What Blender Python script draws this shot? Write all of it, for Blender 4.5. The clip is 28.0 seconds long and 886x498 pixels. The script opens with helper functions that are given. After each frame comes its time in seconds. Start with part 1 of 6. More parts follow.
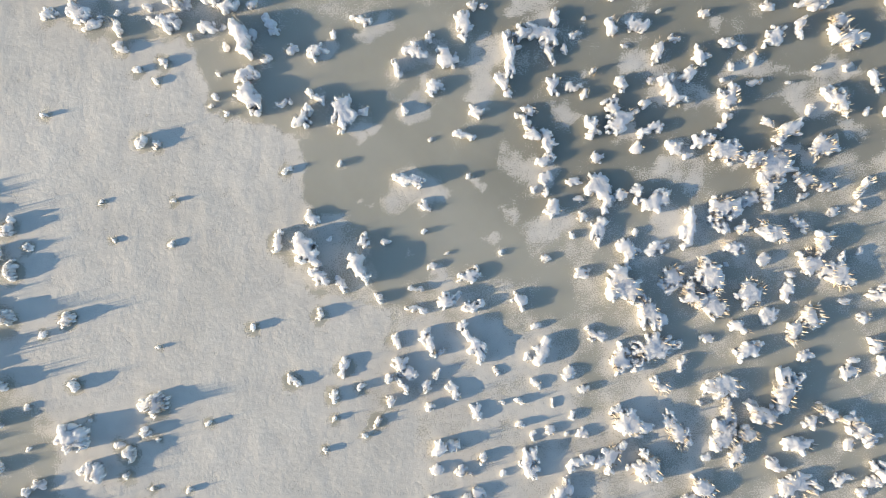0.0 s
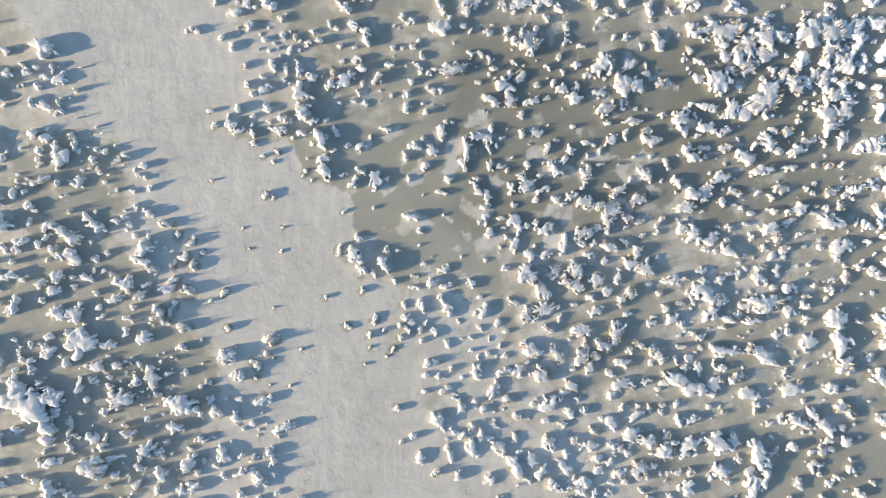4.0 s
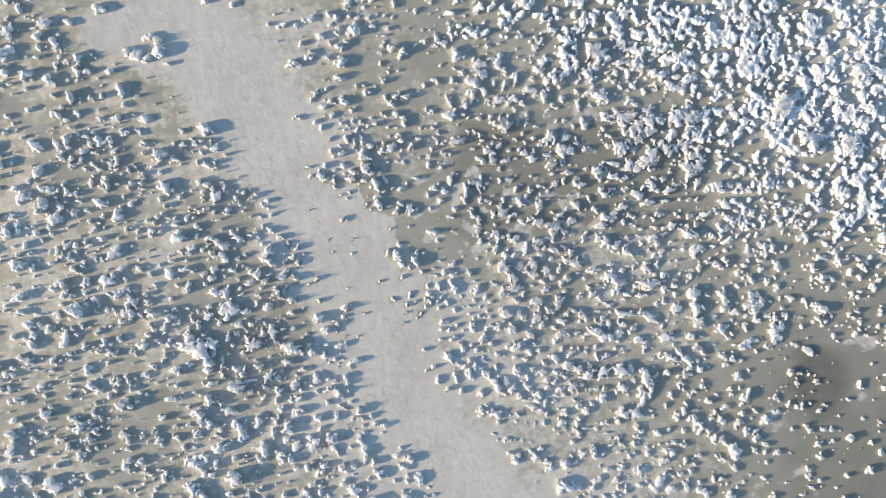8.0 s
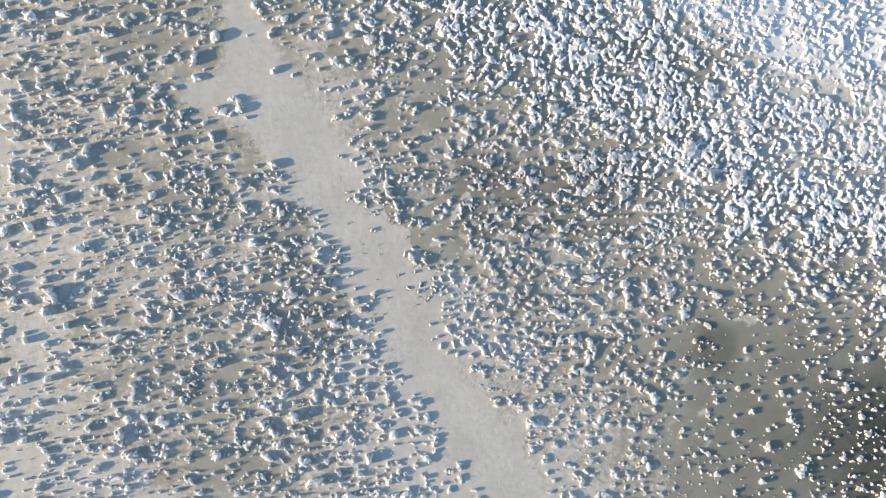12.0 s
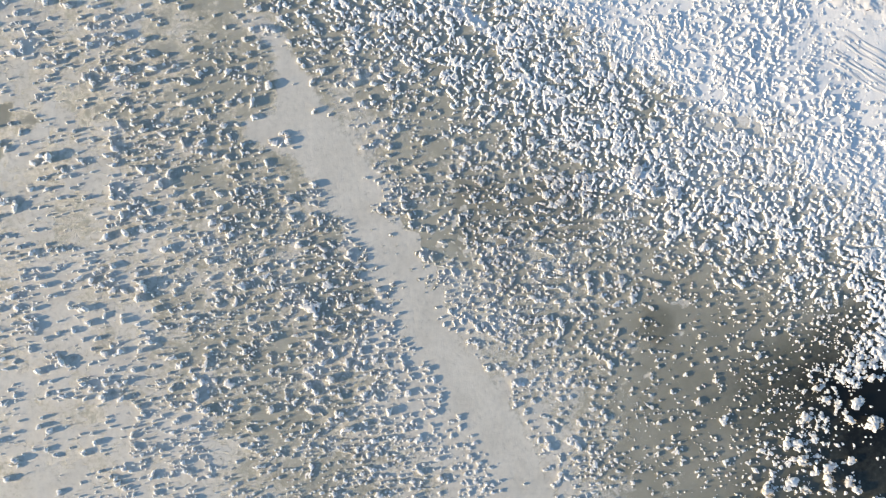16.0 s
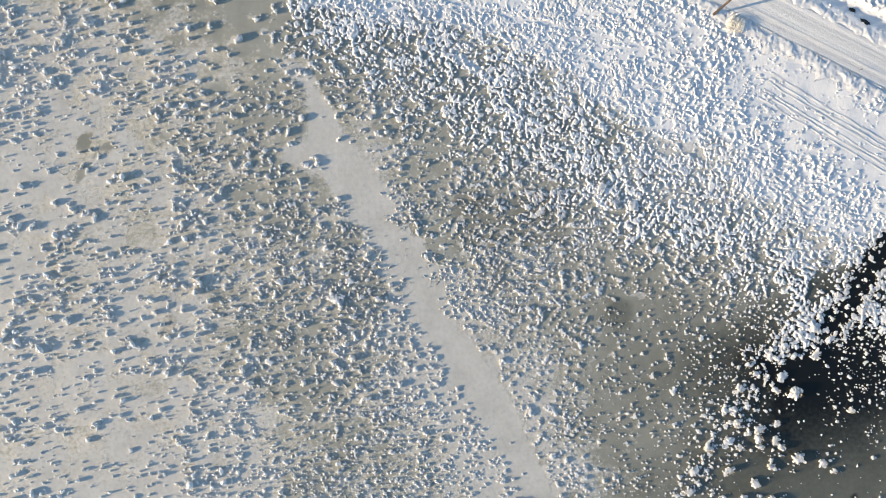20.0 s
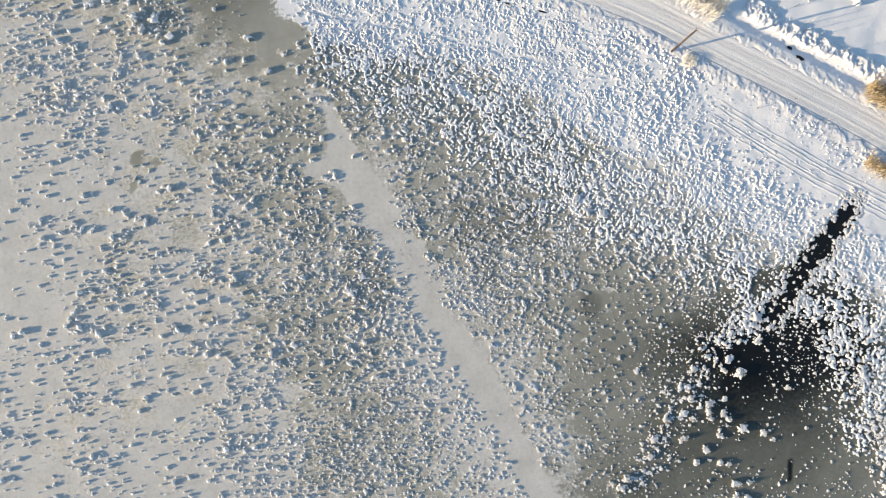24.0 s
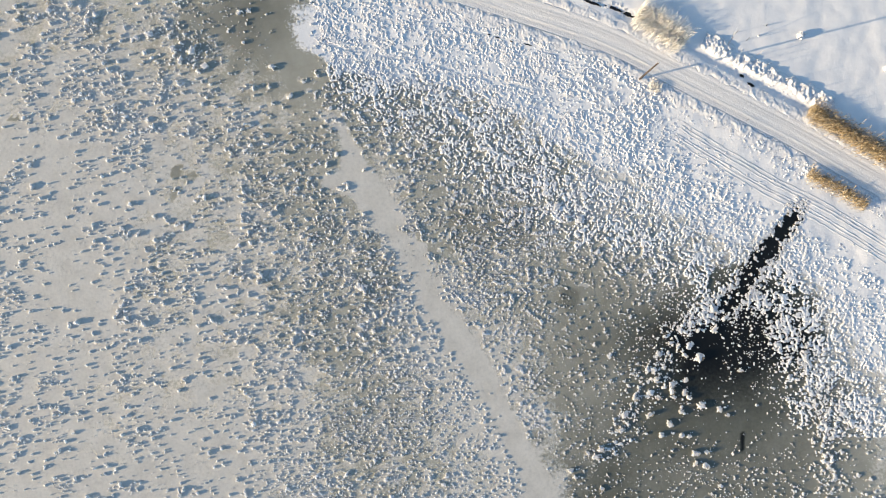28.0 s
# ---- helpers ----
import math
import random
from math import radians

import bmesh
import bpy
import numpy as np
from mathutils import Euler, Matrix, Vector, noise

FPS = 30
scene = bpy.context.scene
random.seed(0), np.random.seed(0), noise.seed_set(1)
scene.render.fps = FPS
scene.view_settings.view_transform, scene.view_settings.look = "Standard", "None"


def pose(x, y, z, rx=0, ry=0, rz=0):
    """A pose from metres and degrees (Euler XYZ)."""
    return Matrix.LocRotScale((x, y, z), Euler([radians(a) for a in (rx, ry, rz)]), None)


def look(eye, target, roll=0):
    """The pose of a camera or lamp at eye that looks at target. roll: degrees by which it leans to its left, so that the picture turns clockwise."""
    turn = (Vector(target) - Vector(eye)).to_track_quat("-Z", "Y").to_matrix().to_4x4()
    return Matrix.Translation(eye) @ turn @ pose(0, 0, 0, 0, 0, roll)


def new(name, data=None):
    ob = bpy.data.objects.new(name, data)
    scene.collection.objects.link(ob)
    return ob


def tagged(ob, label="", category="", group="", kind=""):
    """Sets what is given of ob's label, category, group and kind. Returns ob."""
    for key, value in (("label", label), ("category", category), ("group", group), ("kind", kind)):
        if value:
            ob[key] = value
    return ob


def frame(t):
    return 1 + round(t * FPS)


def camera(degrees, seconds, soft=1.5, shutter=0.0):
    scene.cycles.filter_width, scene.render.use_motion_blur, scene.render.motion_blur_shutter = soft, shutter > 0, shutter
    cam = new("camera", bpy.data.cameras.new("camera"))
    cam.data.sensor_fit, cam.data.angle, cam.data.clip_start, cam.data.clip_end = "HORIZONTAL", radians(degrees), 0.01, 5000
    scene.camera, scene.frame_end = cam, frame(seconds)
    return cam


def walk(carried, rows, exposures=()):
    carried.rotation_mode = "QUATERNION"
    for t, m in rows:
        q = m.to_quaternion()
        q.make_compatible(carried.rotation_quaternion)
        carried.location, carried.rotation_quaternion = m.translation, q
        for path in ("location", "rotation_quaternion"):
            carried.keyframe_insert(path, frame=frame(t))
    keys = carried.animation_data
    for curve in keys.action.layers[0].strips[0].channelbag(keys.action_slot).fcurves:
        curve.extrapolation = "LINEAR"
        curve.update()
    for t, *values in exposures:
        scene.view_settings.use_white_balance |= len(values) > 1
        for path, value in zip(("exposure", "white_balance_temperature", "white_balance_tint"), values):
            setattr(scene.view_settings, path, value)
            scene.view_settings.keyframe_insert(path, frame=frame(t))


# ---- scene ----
cam = camera(72, 28.0, 1.0)
# seconds and pose: a camera that looks straight down and climbs
PATH = [
    (0, pose(0.069, -1.078, 10.275, 0, 0, -0.02)),
    (0.5, pose(0.061, -1.081, 10.633, 0, 0, 0.01)),
    (1, pose(0.071, -1.076, 11.185, 0, 0, 0.04)),
    (1.5, pose(0.112, -1.067, 12.035, 0, 0, 0.06)),
    (2, pose(0.202, -1.049, 13.172, 0, 0, 0.07)),
    (2.5, pose(0.330, -1.015, 14.498, 0, 0, 0.11)),
    (3, pose(0.440, -0.974, 15.894, 0, 0, 0.18)),
    (3.5, pose(0.507, -0.932, 17.322, 0, 0, 0.27)),
    (5.5, pose(0.278, -0.872, 23.164, 0, 0, 0.25)),
    (6, pose(0.232, -0.862, 24.583, 0, 0, 0.19)),
    (7, pose(0.134, -0.837, 27.535, 0, 0, 0.06)),
    (8, pose(0.060, -0.766, 30.490, 0, 0, 0.04)),
    (9, pose(0.057, -0.702, 33.383, 0, 0, 0.06)),
    (10, pose(0.041, -0.671, 36.329, 0, 0, 0.08)),
    (11, pose(0.002, -0.637, 39.290, 0, 0, 0.12)),
    (12, pose(-0.045, -0.573, 42.237, 0, 0, 0.14)),
    (12.5, pose(-0.086, -0.541, 43.702, 0, 0, 0.16)),
    (14.5, pose(-0.216, -0.523, 49.577, 0, 0, 0.21)),
    (15, pose(-0.241, -0.533, 51.108, 0, 0, 0.14)),
    (16, pose(-0.291, -0.552, 54.475, 0, 0, -0.05)),
    (17, pose(-0.360, -0.521, 57.687, 0, 0, -0.17)),
    (18, pose(-0.352, -0.443, 60.766, 0, 0, -0.24)),
    (19, pose(-0.388, -0.315, 63.745, 0, 0, -0.21)),
    (20, pose(-0.389, -0.284, 66.758, 0, 0, -0.13)),
    (21, pose(-0.314, -0.293, 69.678, 0, 0, -0.12)),
    (21.5, pose(-0.269, -0.278, 71.159, 0, 0, -0.13)),
    (23.5, pose(-0.244, -0.212, 77.147, 0, 0, 0.00)),
    (24, pose(-0.194, -0.174, 78.598, 0, 0, 0.02)),
    (25, pose(-0.125, -0.133, 81.562, 0, 0, 0.04)),
    (26, pose(-0.032, -0.064, 84.606, 0, 0, 0.03)),
    (27, pose(0.014, 0.006, 87.643, 0, 0, 0.00)),
    (28, pose(0.000, 0.000, 90.701, 0, 0, 0.00)),
]
KELVIN, TINT = 5980, 8
walk(cam, PATH, [(0, 1.0, KELVIN, TINT), (10, 0.98, KELVIN, TINT), (18, 0.93, KELVIN, TINT), (28, 0.88, KELVIN + 50, TINT)])

# ---- light: a low winter sun from the west-south-west, clear sky ----
SUN_ELEVATION, SHADOW_HEADING = 11.0, 14.0
world = bpy.data.worlds.new("winter_sky")
world.use_nodes = True
scene.world = world
wn, wl = world.node_tree.nodes, world.node_tree.links
sky = wn.new("ShaderNodeTexSky")
sky.sky_type = "NISHITA"
sky.sun_disc = False
sky.sun_elevation = radians(SUN_ELEVATION)
sky.sun_rotation = radians(-90 - SHADOW_HEADING)
sky.air_density, sky.dust_density, sky.ozone_density = 1.0, 0.6, 1.5
wl.new(sky.outputs[0], wn["Background"].inputs[0])
wn["Background"].inputs[1].default_value = 0.122
sun_data = bpy.data.lights.new("sun", "SUN")
sun_data.energy, sun_data.angle, sun_data.color = 5.0, radians(0.5), (1.0, 0.745, 0.46)
sun = new("sun", sun_data)
ce, se = math.cos(radians(SUN_ELEVATION)), math.sin(radians(SUN_ELEVATION))
ch, sh = math.cos(radians(SHADOW_HEADING)), math.sin(radians(SHADOW_HEADING))
sun.matrix_world = look((-60 * ce * ch, -60 * ce * sh, 60 * se), (0, 0, 0))

# ---- materials ----


def ramp(nt, fac, stops):
    node = nt.nodes.new("ShaderNodeValToRGB")
    el = node.color_ramp.elements
    while len(el) < len(stops):
        el.new(0.5)
    for e, (pos, col) in zip(el, stops):
        e.position, e.color = pos, (*col, 1) if len(col) == 3 else col
    nt.links.new(fac, node.inputs[0])
    return node.outputs[0]


def noise_node(nt, scale, detail=3.0, rough=0.55, vector=None, stretch=None):
    node = nt.nodes.new("ShaderNodeTexNoise")
    node.inputs["Scale"].default_value, node.inputs["Detail"].default_value, node.inputs["Roughness"].default_value = scale, detail, rough
    if vector is None:
        vector = nt.nodes.new("ShaderNodeNewGeometry").outputs["Position"]
    if stretch:
        mp = nt.nodes.new("ShaderNodeMapping")
        mp.inputs["Scale"].default_value = stretch
        nt.links.new(vector, mp.inputs[0])
        vector = mp.outputs[0]
    nt.links.new(vector, node.inputs["Vector"])
    return node.outputs["Fac"]


def maths(nt, op, a, b=None, c=None, clamp=False):
    node = nt.nodes.new("ShaderNodeMath")
    node.operation, node.use_clamp = op, clamp
    for i, v in enumerate((a, b, c)):
        if v is None:
            continue
        if isinstance(v, (int, float)):
            node.inputs[i].default_value = v
        else:
            nt.links.new(v, node.inputs[i])
    return node.outputs[0]


def mix_col(nt, fac, a, b, mode="MIX"):
    node = nt.nodes.new("ShaderNodeMix")
    node.data_type, node.blend_type = "RGBA", mode
    for sock, v in ((node.inputs[0], fac), (node.inputs[6], a), (node.inputs[7], b)):
        if isinstance(v, (int, float)):
            sock.default_value = v
        elif isinstance(v, tuple):
            sock.default_value = (*v, 1)
        else:
            nt.links.new(v, sock)
    return node.outputs[2]


def bump(nt, height, strength, distance, normal=None):
    node = nt.nodes.new("ShaderNodeBump")
    node.inputs["Strength"].default_value, node.inputs["Distance"].default_value = strength, distance
    nt.links.new(height, node.inputs["Height"])
    if normal:
        nt.links.new(normal, node.inputs["Normal"])
    return node.outputs[0]


def material(name):
    m = bpy.data.materials.new(name)
    m.use_nodes = True
    return m, m.node_tree, m.node_tree.nodes["Principled BSDF"]


def simple(name, colours, scale, rough, bump_strength=0.3, bump_scale=None, bump_distance=0.02, spec=0.3, metallic=0.0):
    m, nt, b = material(name)
    f = noise_node(nt, scale, 4)
    n = len(colours)
    nt.links.new(ramp(nt, f, [(0.3 + 0.4 * i / (n - 1), c) for i, c in enumerate(colours)]), b.inputs["Base Color"])
    b.inputs["Roughness"].default_value, b.inputs["Specular IOR Level"].default_value, b.inputs["Metallic"].default_value = rough, spec, metallic
    nt.links.new(bump(nt, noise_node(nt, bump_scale or scale * 3, 3), bump_strength, bump_distance), b.inputs["Normal"])
    return m


def airy(m, reach):
    """Light travels some way through rime and loose snow."""
    b = m.node_tree.nodes["Principled BSDF"]
    b.subsurface_method = "RANDOM_WALK"
    b.inputs["Subsurface Weight"].default_value = 1.0
    b.inputs["Subsurface Scale"].default_value = reach
    b.inputs["Subsurface Radius"].default_value = (1.0, 1.0, 1.0)
    return m


SNOW = airy(simple("fresh_snow", [(0.62, 0.625, 0.64), (0.71, 0.71, 0.715)], 2.5, 0.75, 0.35, 26, 0.025), 0.2)
RIME = airy(simple("grey_rime", [(0.68, 0.66, 0.645), (0.77, 0.765, 0.76), (0.85, 0.85, 0.855)], 1.6, 0.8, 0.4, 24, 0.03), 0.05)
SNOW_LUMP = airy(simple("settled_snow", [(0.69, 0.69, 0.695), (0.78, 0.776, 0.774)], 1.2, 0.75, 0.25, 9, 0.05), 0.05)
BLADE = simple("frosted_grass", [(0.34, 0.265, 0.165), (0.56, 0.50, 0.41), (0.75, 0.74, 0.72)], 9, 0.8, 0.1, 40, 0.01)
REED = simple("golden_reed", [(0.20, 0.145, 0.075), (0.37, 0.29, 0.17), (0.58, 0.52, 0.42)], 2.3, 0.75, 0.1, 40, 0.01)
WOOD = simple("weathered_wood", [(0.045, 0.035, 0.03), (0.10, 0.075, 0.06)], 3, 0.85, 0.4, 30, 0.01)
TWIG = simple("dark_twig", [(0.05, 0.04, 0.035), (0.12, 0.10, 0.09)], 8, 0.85, 0.2, 40, 0.005)
CERAMIC = simple("brown_ceramic", [(0.10, 0.05, 0.03), (0.16, 0.08, 0.05)], 10, 0.3, 0.05, 60, 0.001, 0.5)


def ground_material():
    """Ice that is bare, dusted with frost, thin and dark, or under snow, by the mesh's cover attributes."""
    m, nt, b = material("marsh_ice_and_snow")
    at = {}
    for key in ("frost", "depth", "snow"):
        a = nt.nodes.new("ShaderNodeAttribute")
        a.attribute_name = key
        at[key] = a.outputs["Fac"]
    pos = nt.nodes.new("ShaderNodeNewGeometry").outputs["Position"]
    n_big, n_mid = noise_node(nt, 0.35, 5, 0.6, pos), noise_node(nt, 2.2, 5, 0.62, pos)
    n_fine, n_grain = noise_node(nt, 40, 4, 0.7, pos), noise_node(nt, 80, 3, 0.65, pos)
    # bare ice: silty olive, cloudy; deep parts go dark
    ice = ramp(nt, n_big, [(0.25, (0.312, 0.304, 0.249)), (0.5, (0.366, 0.357, 0.298)), (0.75, (0.416, 0.405, 0.345))])
    ice = mix_col(nt, maths(nt, "MULTIPLY", maths(nt, "SUBTRACT", n_mid, 0.45, clamp=True), 0.5, clamp=True), ice, (0.45, 0.44, 0.38))
    d = maths(nt, "ADD", at["depth"], maths(nt, "MULTIPLY", maths(nt, "SUBTRACT", n_mid, 0.5), maths(nt, "MULTIPLY", at["depth"], 0.7)), clamp=True)
    deep = ramp(nt, d, [(0.0, (1, 1, 1)), (0.3, (0.385, 0.40, 0.385)), (0.6, (0.115, 0.122, 0.118)), (0.82, (0.016, 0.017, 0.016))])
    ice = mix_col(nt, 1.0, ice, deep, "MULTIPLY")
    # frost
    f = maths(nt, "ADD", at["frost"], maths(nt, "MULTIPLY", maths(nt, "SUBTRACT", n_mid, 0.5), 1.1))
    f = maths(nt, "ADD", f, maths(nt, "MULTIPLY", maths(nt, "SUBTRACT", n_fine, 0.5), 1.5))
    speck = maths(nt, "MULTIPLY", ramp(nt, noise_node(nt, 7, 3, 0.6, pos), [(0.60, (0, 0, 0)), (0.68, (1, 1, 1))]), ramp(nt, noise_node(nt, 0.9, 3, 0.6, pos), [(0.5, (0, 0, 0)), (0.62, (1, 1, 1))]))
    f = maths(nt, "SUBTRACT", f, maths(nt, "MULTIPLY", speck, 0.26))
    f = maths(nt, "MULTIPLY", maths(nt, "SUBTRACT", f, 0.49), 6.5, clamp=True)
    f_col = ramp(nt, n_big, [(0.3, (0.558, 0.535, 0.482)), (0.5, (0.63, 0.605, 0.548)), (0.72, (0.682, 0.655, 0.597))])
    f_col = mix_col(nt, 1.0, f_col, ramp(nt, n_mid, [(0.35, (0.93, 0.93, 0.935)), (0.6, (1.03, 1.025, 1.015))]), "MULTIPLY")
    f_col = mix_col(nt, 1.0, f_col, ramp(nt, n_grain, [(0.3, (0.84, 0.85, 0.86)), (0.65, (1.0, 1.0, 1.0))]), "MULTIPLY")
    col = mix_col(nt, f, ice, f_col)
    # snow
    s = maths(nt, "ADD", at["snow"], maths(nt, "MULTIPLY", maths(nt, "SUBTRACT", n_mid, 0.5), 1.3))
    s = maths(nt, "MULTIPLY", maths(nt, "SUBTRACT", s, 0.34), 3.5, clamp=True)
    s_col = ramp(nt, n_big, [(0.3, (0.765, 0.765, 0.765)), (0.7, (0.83, 0.825, 0.815))])
    col = mix_col(nt, s, col, s_col)
    nt.links.new(col, b.inputs["Base Color"])
    cover = maths(nt, "MAXIMUM", f, s)
    nt.links.new(maths(nt, "ADD", 0.4, maths(nt, "MULTIPLY", cover, 0.35)), b.inputs["Roughness"])
    b.inputs["Specular IOR Level"].default_value = 0.35
    # light spreads inside clear ice and softens the shadows on it
    b.subsurface_method = "BURLEY"
    nt.links.new(maths(nt, "MULTIPLY", maths(nt, "SUBTRACT", 1.0, maths(nt, "MULTIPLY", cover, 2.5), clamp=True), 0.8), b.inputs["Subsurface Weight"])
    b.inputs["Subsurface Scale"].default_value = 0.2
    b.inputs["Subsurface Radius"].default_value = (1.0, 0.95, 0.75)
    turned = nt.nodes.new("ShaderNodeMapping")
    turned.inputs["Rotation"].default_value = (0, 0, 0.6)
    nt.links.new(pos, turned.inputs[0])
    n_crust = noise_node(nt, 27, 5, 0.68, turned.outputs[0])
    h = maths(nt, "ADD", maths(nt, "MULTIPLY", n_fine, 0.4), maths(nt, "MULTIPLY", n_grain, 0.2))
    thick = maths(nt, "MULTIPLY", maths(nt, "SUBTRACT", cover, 0.45, clamp=True), 1.8)
    h = maths(nt, "MULTIPLY", maths(nt, "ADD", h, maths(nt, "MULTIPLY", n_crust, 0.7)), thick)
    drift = maths(nt, "MULTIPLY", maths(nt, "ADD", n_mid, noise_node(nt, 0.7, 4, 0.6, pos, (1.6, 0.8, 1))), thick)
    nt.links.new(bump(nt, h, 0.25, 0.02, bump(nt, drift, 0.28, 0.07)), b.inputs["Normal"])
    return m


GROUND = ground_material()


def road_material():
    m, nt, b = material("packed_snow_road")
    a = nt.nodes.new("ShaderNodeAttribute")
    a.attribute_name = "across"
    mp = nt.nodes.new("ShaderNodeMapping")
    mp.inputs["Rotation"].default_value = (0, 0, radians(27))
    nt.links.new(nt.nodes.new("ShaderNodeNewGeometry").outputs["Position"], mp.inputs[0])
    n1, n2 = noise_node(nt, 1.0, 5, 0.65, mp.outputs[0], (0.12, 4.5, 1)), noise_node(nt, 5, 4, 0.7)
    col = ramp(nt, n1, [(0.3, (0.74, 0.72, 0.69)), (0.55, (0.78, 0.762, 0.735)), (0.75, (0.82, 0.805, 0.785))])
    # wheel paths polished greyer
    w = maths(nt, "PINGPONG", maths(nt, "ADD", a.outputs["Fac"], maths(nt, "MULTIPLY", n1, 0.08)), 0.25)
    col = mix_col(nt, ramp(nt, w, [(0.10, (0, 0, 0)), (0.22, (0.6, 0.6, 0.6))]), col, (0.65, 0.636, 0.615))
    nt.links.new(col, b.inputs["Base Color"])
    b.inputs["Roughness"].default_value = 0.6
    tread = noise_node(nt, 9, 4, 0.7, mp.outputs[0], (0.5, 1.2, 1))
    nt.links.new(bump(nt, maths(nt, "ADD", maths(nt, "ADD", n2, n1), tread), 0.5, 0.05), b.inputs["Normal"])
    return m


ROAD = road_material()

# ---- small tools ----


def fade(a, b, x):
    t = np.clip((x - a) / (b - a), 0, 1)
    return t * t * (3 - 2 * t)


def value_noise(x, y, seed):
    """Smooth noise of unit cell size, -1 to 1, for numpy arrays."""
    xi, yi = np.floor(x).astype(np.int64), np.floor(y).astype(np.int64)
    fx, fy = x - xi, y - yi
    fx, fy = fx * fx * (3 - 2 * fx), fy * fy * (3 - 2 * fy)

    def h(i, j):
        n = (i * 374761393 + j * 668265263 + seed * 974711) & 0x7FFFFFFF
        n = ((n ^ (n >> 13)) * 1274126177) & 0x7FFFFFFF
        return ((n ^ (n >> 16)) & 0xFFFF) / 32767.5 - 1
    return (h(xi, yi) * (1 - fx) + h(xi + 1, yi) * fx) * (1 - fy) + (h(xi, yi + 1) * (1 - fx) + h(xi + 1, yi + 1) * fx) * fy


def rough_noise(x, y, cell, seed, octaves=3):
    total, amp = 0, 1.0
    for k in range(octaves):
        c, s, f = math.cos(0.6 + 1.1 * k), math.sin(0.6 + 1.1 * k), 2**k / cell
        total = total + amp * value_noise((c * x - s * y) * f + 7.3 * k, (s * x + c * y) * f - 3.1 * k, seed + k)
        amp *= 0.5
    return total


def mesh_object(name, verts, faces, mat, parent=None, smooth=True, label=""):
    me = bpy.data.meshes.new(name)
    verts, faces = np.asarray(verts, np.float32), [np.asarray(f, np.int32) for f in (faces if isinstance(faces, list) else [faces])]
    me.vertices.add(len(verts))
    me.vertices.foreach_set("co", verts.ravel())
    loops = np.concatenate([f.ravel() for f in faces])
    sizes = np.concatenate([np.full(len(f), f.shape[1]) for f in faces])
    me.loops.add(len(loops))
    me.loops.foreach_set("vertex_index", loops)
    me.polygons.add(len(sizes))
    me.polygons.foreach_set("loop_start", np.concatenate([[0], np.cumsum(sizes)[:-1]]).astype(np.int32))
    me.polygons.foreach_set("use_smooth", np.full(len(sizes), smooth))
    me.update(calc_edges=True)
    me.materials.append(mat)
    ob = new(name, me)
    if parent:
        ob.parent = parent
    if label:
        ob["label"] = label
    return ob


def part(name, bm, mat, parent, label="", smooth=False):
    me = bpy.data.meshes.new(name)
    bm.to_mesh(me)
    bm.free()
    me.polygons.foreach_set("use_smooth", [smooth] * len(me.polygons))
    me.materials.append(mat)
    ob = new(name, me)
    ob.parent = parent
    if label:
        ob["label"] = label
    return ob


def rows_distance(px, py, line):
    """Distance to a polyline, signed: positive to its left."""
    best, sign = np.full(px.shape, 1e9), np.ones(px.shape)
    for (ax, ay), (bx, by) in zip(line, line[1:]):
        dx, dy = bx - ax, by - ay
        t = np.clip(((px - ax) * dx + (py - ay) * dy) / (dx * dx + dy * dy), 0, 1)
        d = np.hypot(px - ax - t * dx, py - ay - t * dy)
        s = np.where(dx * (py - ay) - dy * (px - ax) >= 0, 1.0, -1.0)
        near = d < best
        best, sign = np.where(near, d, best), np.where(near, s, sign)
    return best * sign


def inside(px, py, poly):
    """Signed distance to a closed outline, positive inside."""
    odd = np.zeros(px.shape, bool)
    ring = list(poly) + [poly[0]]
    for (ax, ay), (bx, by) in zip(ring, ring[1:]):
        cross = ((ay > py) != (by > py)) & (px < (bx - ax) * (py - ay) / (by - ay + 1e-12) + ax)
        odd ^= cross
    return np.abs(rows_distance(px, py, ring)) * np.where(odd, 1, -1)


CELL = 3.362
MAP_X, MAP_Y = -65.9, 37.07


def plan_value(rows, x, y, cell):
    """Reads a plan drawn in digits, north up, smoothly between its squares."""
    grid = np.array([[int(c) for c in r] for r in rows], float)
    u = np.clip((x - MAP_X) / cell - 0.5, 0, grid.shape[1] - 1.001)
    v = np.clip((MAP_Y - y) / cell - 0.5, 0, grid.shape[0] - 1.001)
    i, j = np.floor(u).astype(int), np.floor(v).astype(int)
    fu, fv = u - i, v - j
    return (grid[j, i] * (1 - fu) + grid[j, i + 1] * fu) * (1 - fv) + (grid[j + 1, i] * (1 - fu) + grid[j + 1, i + 1] * fu) * fv


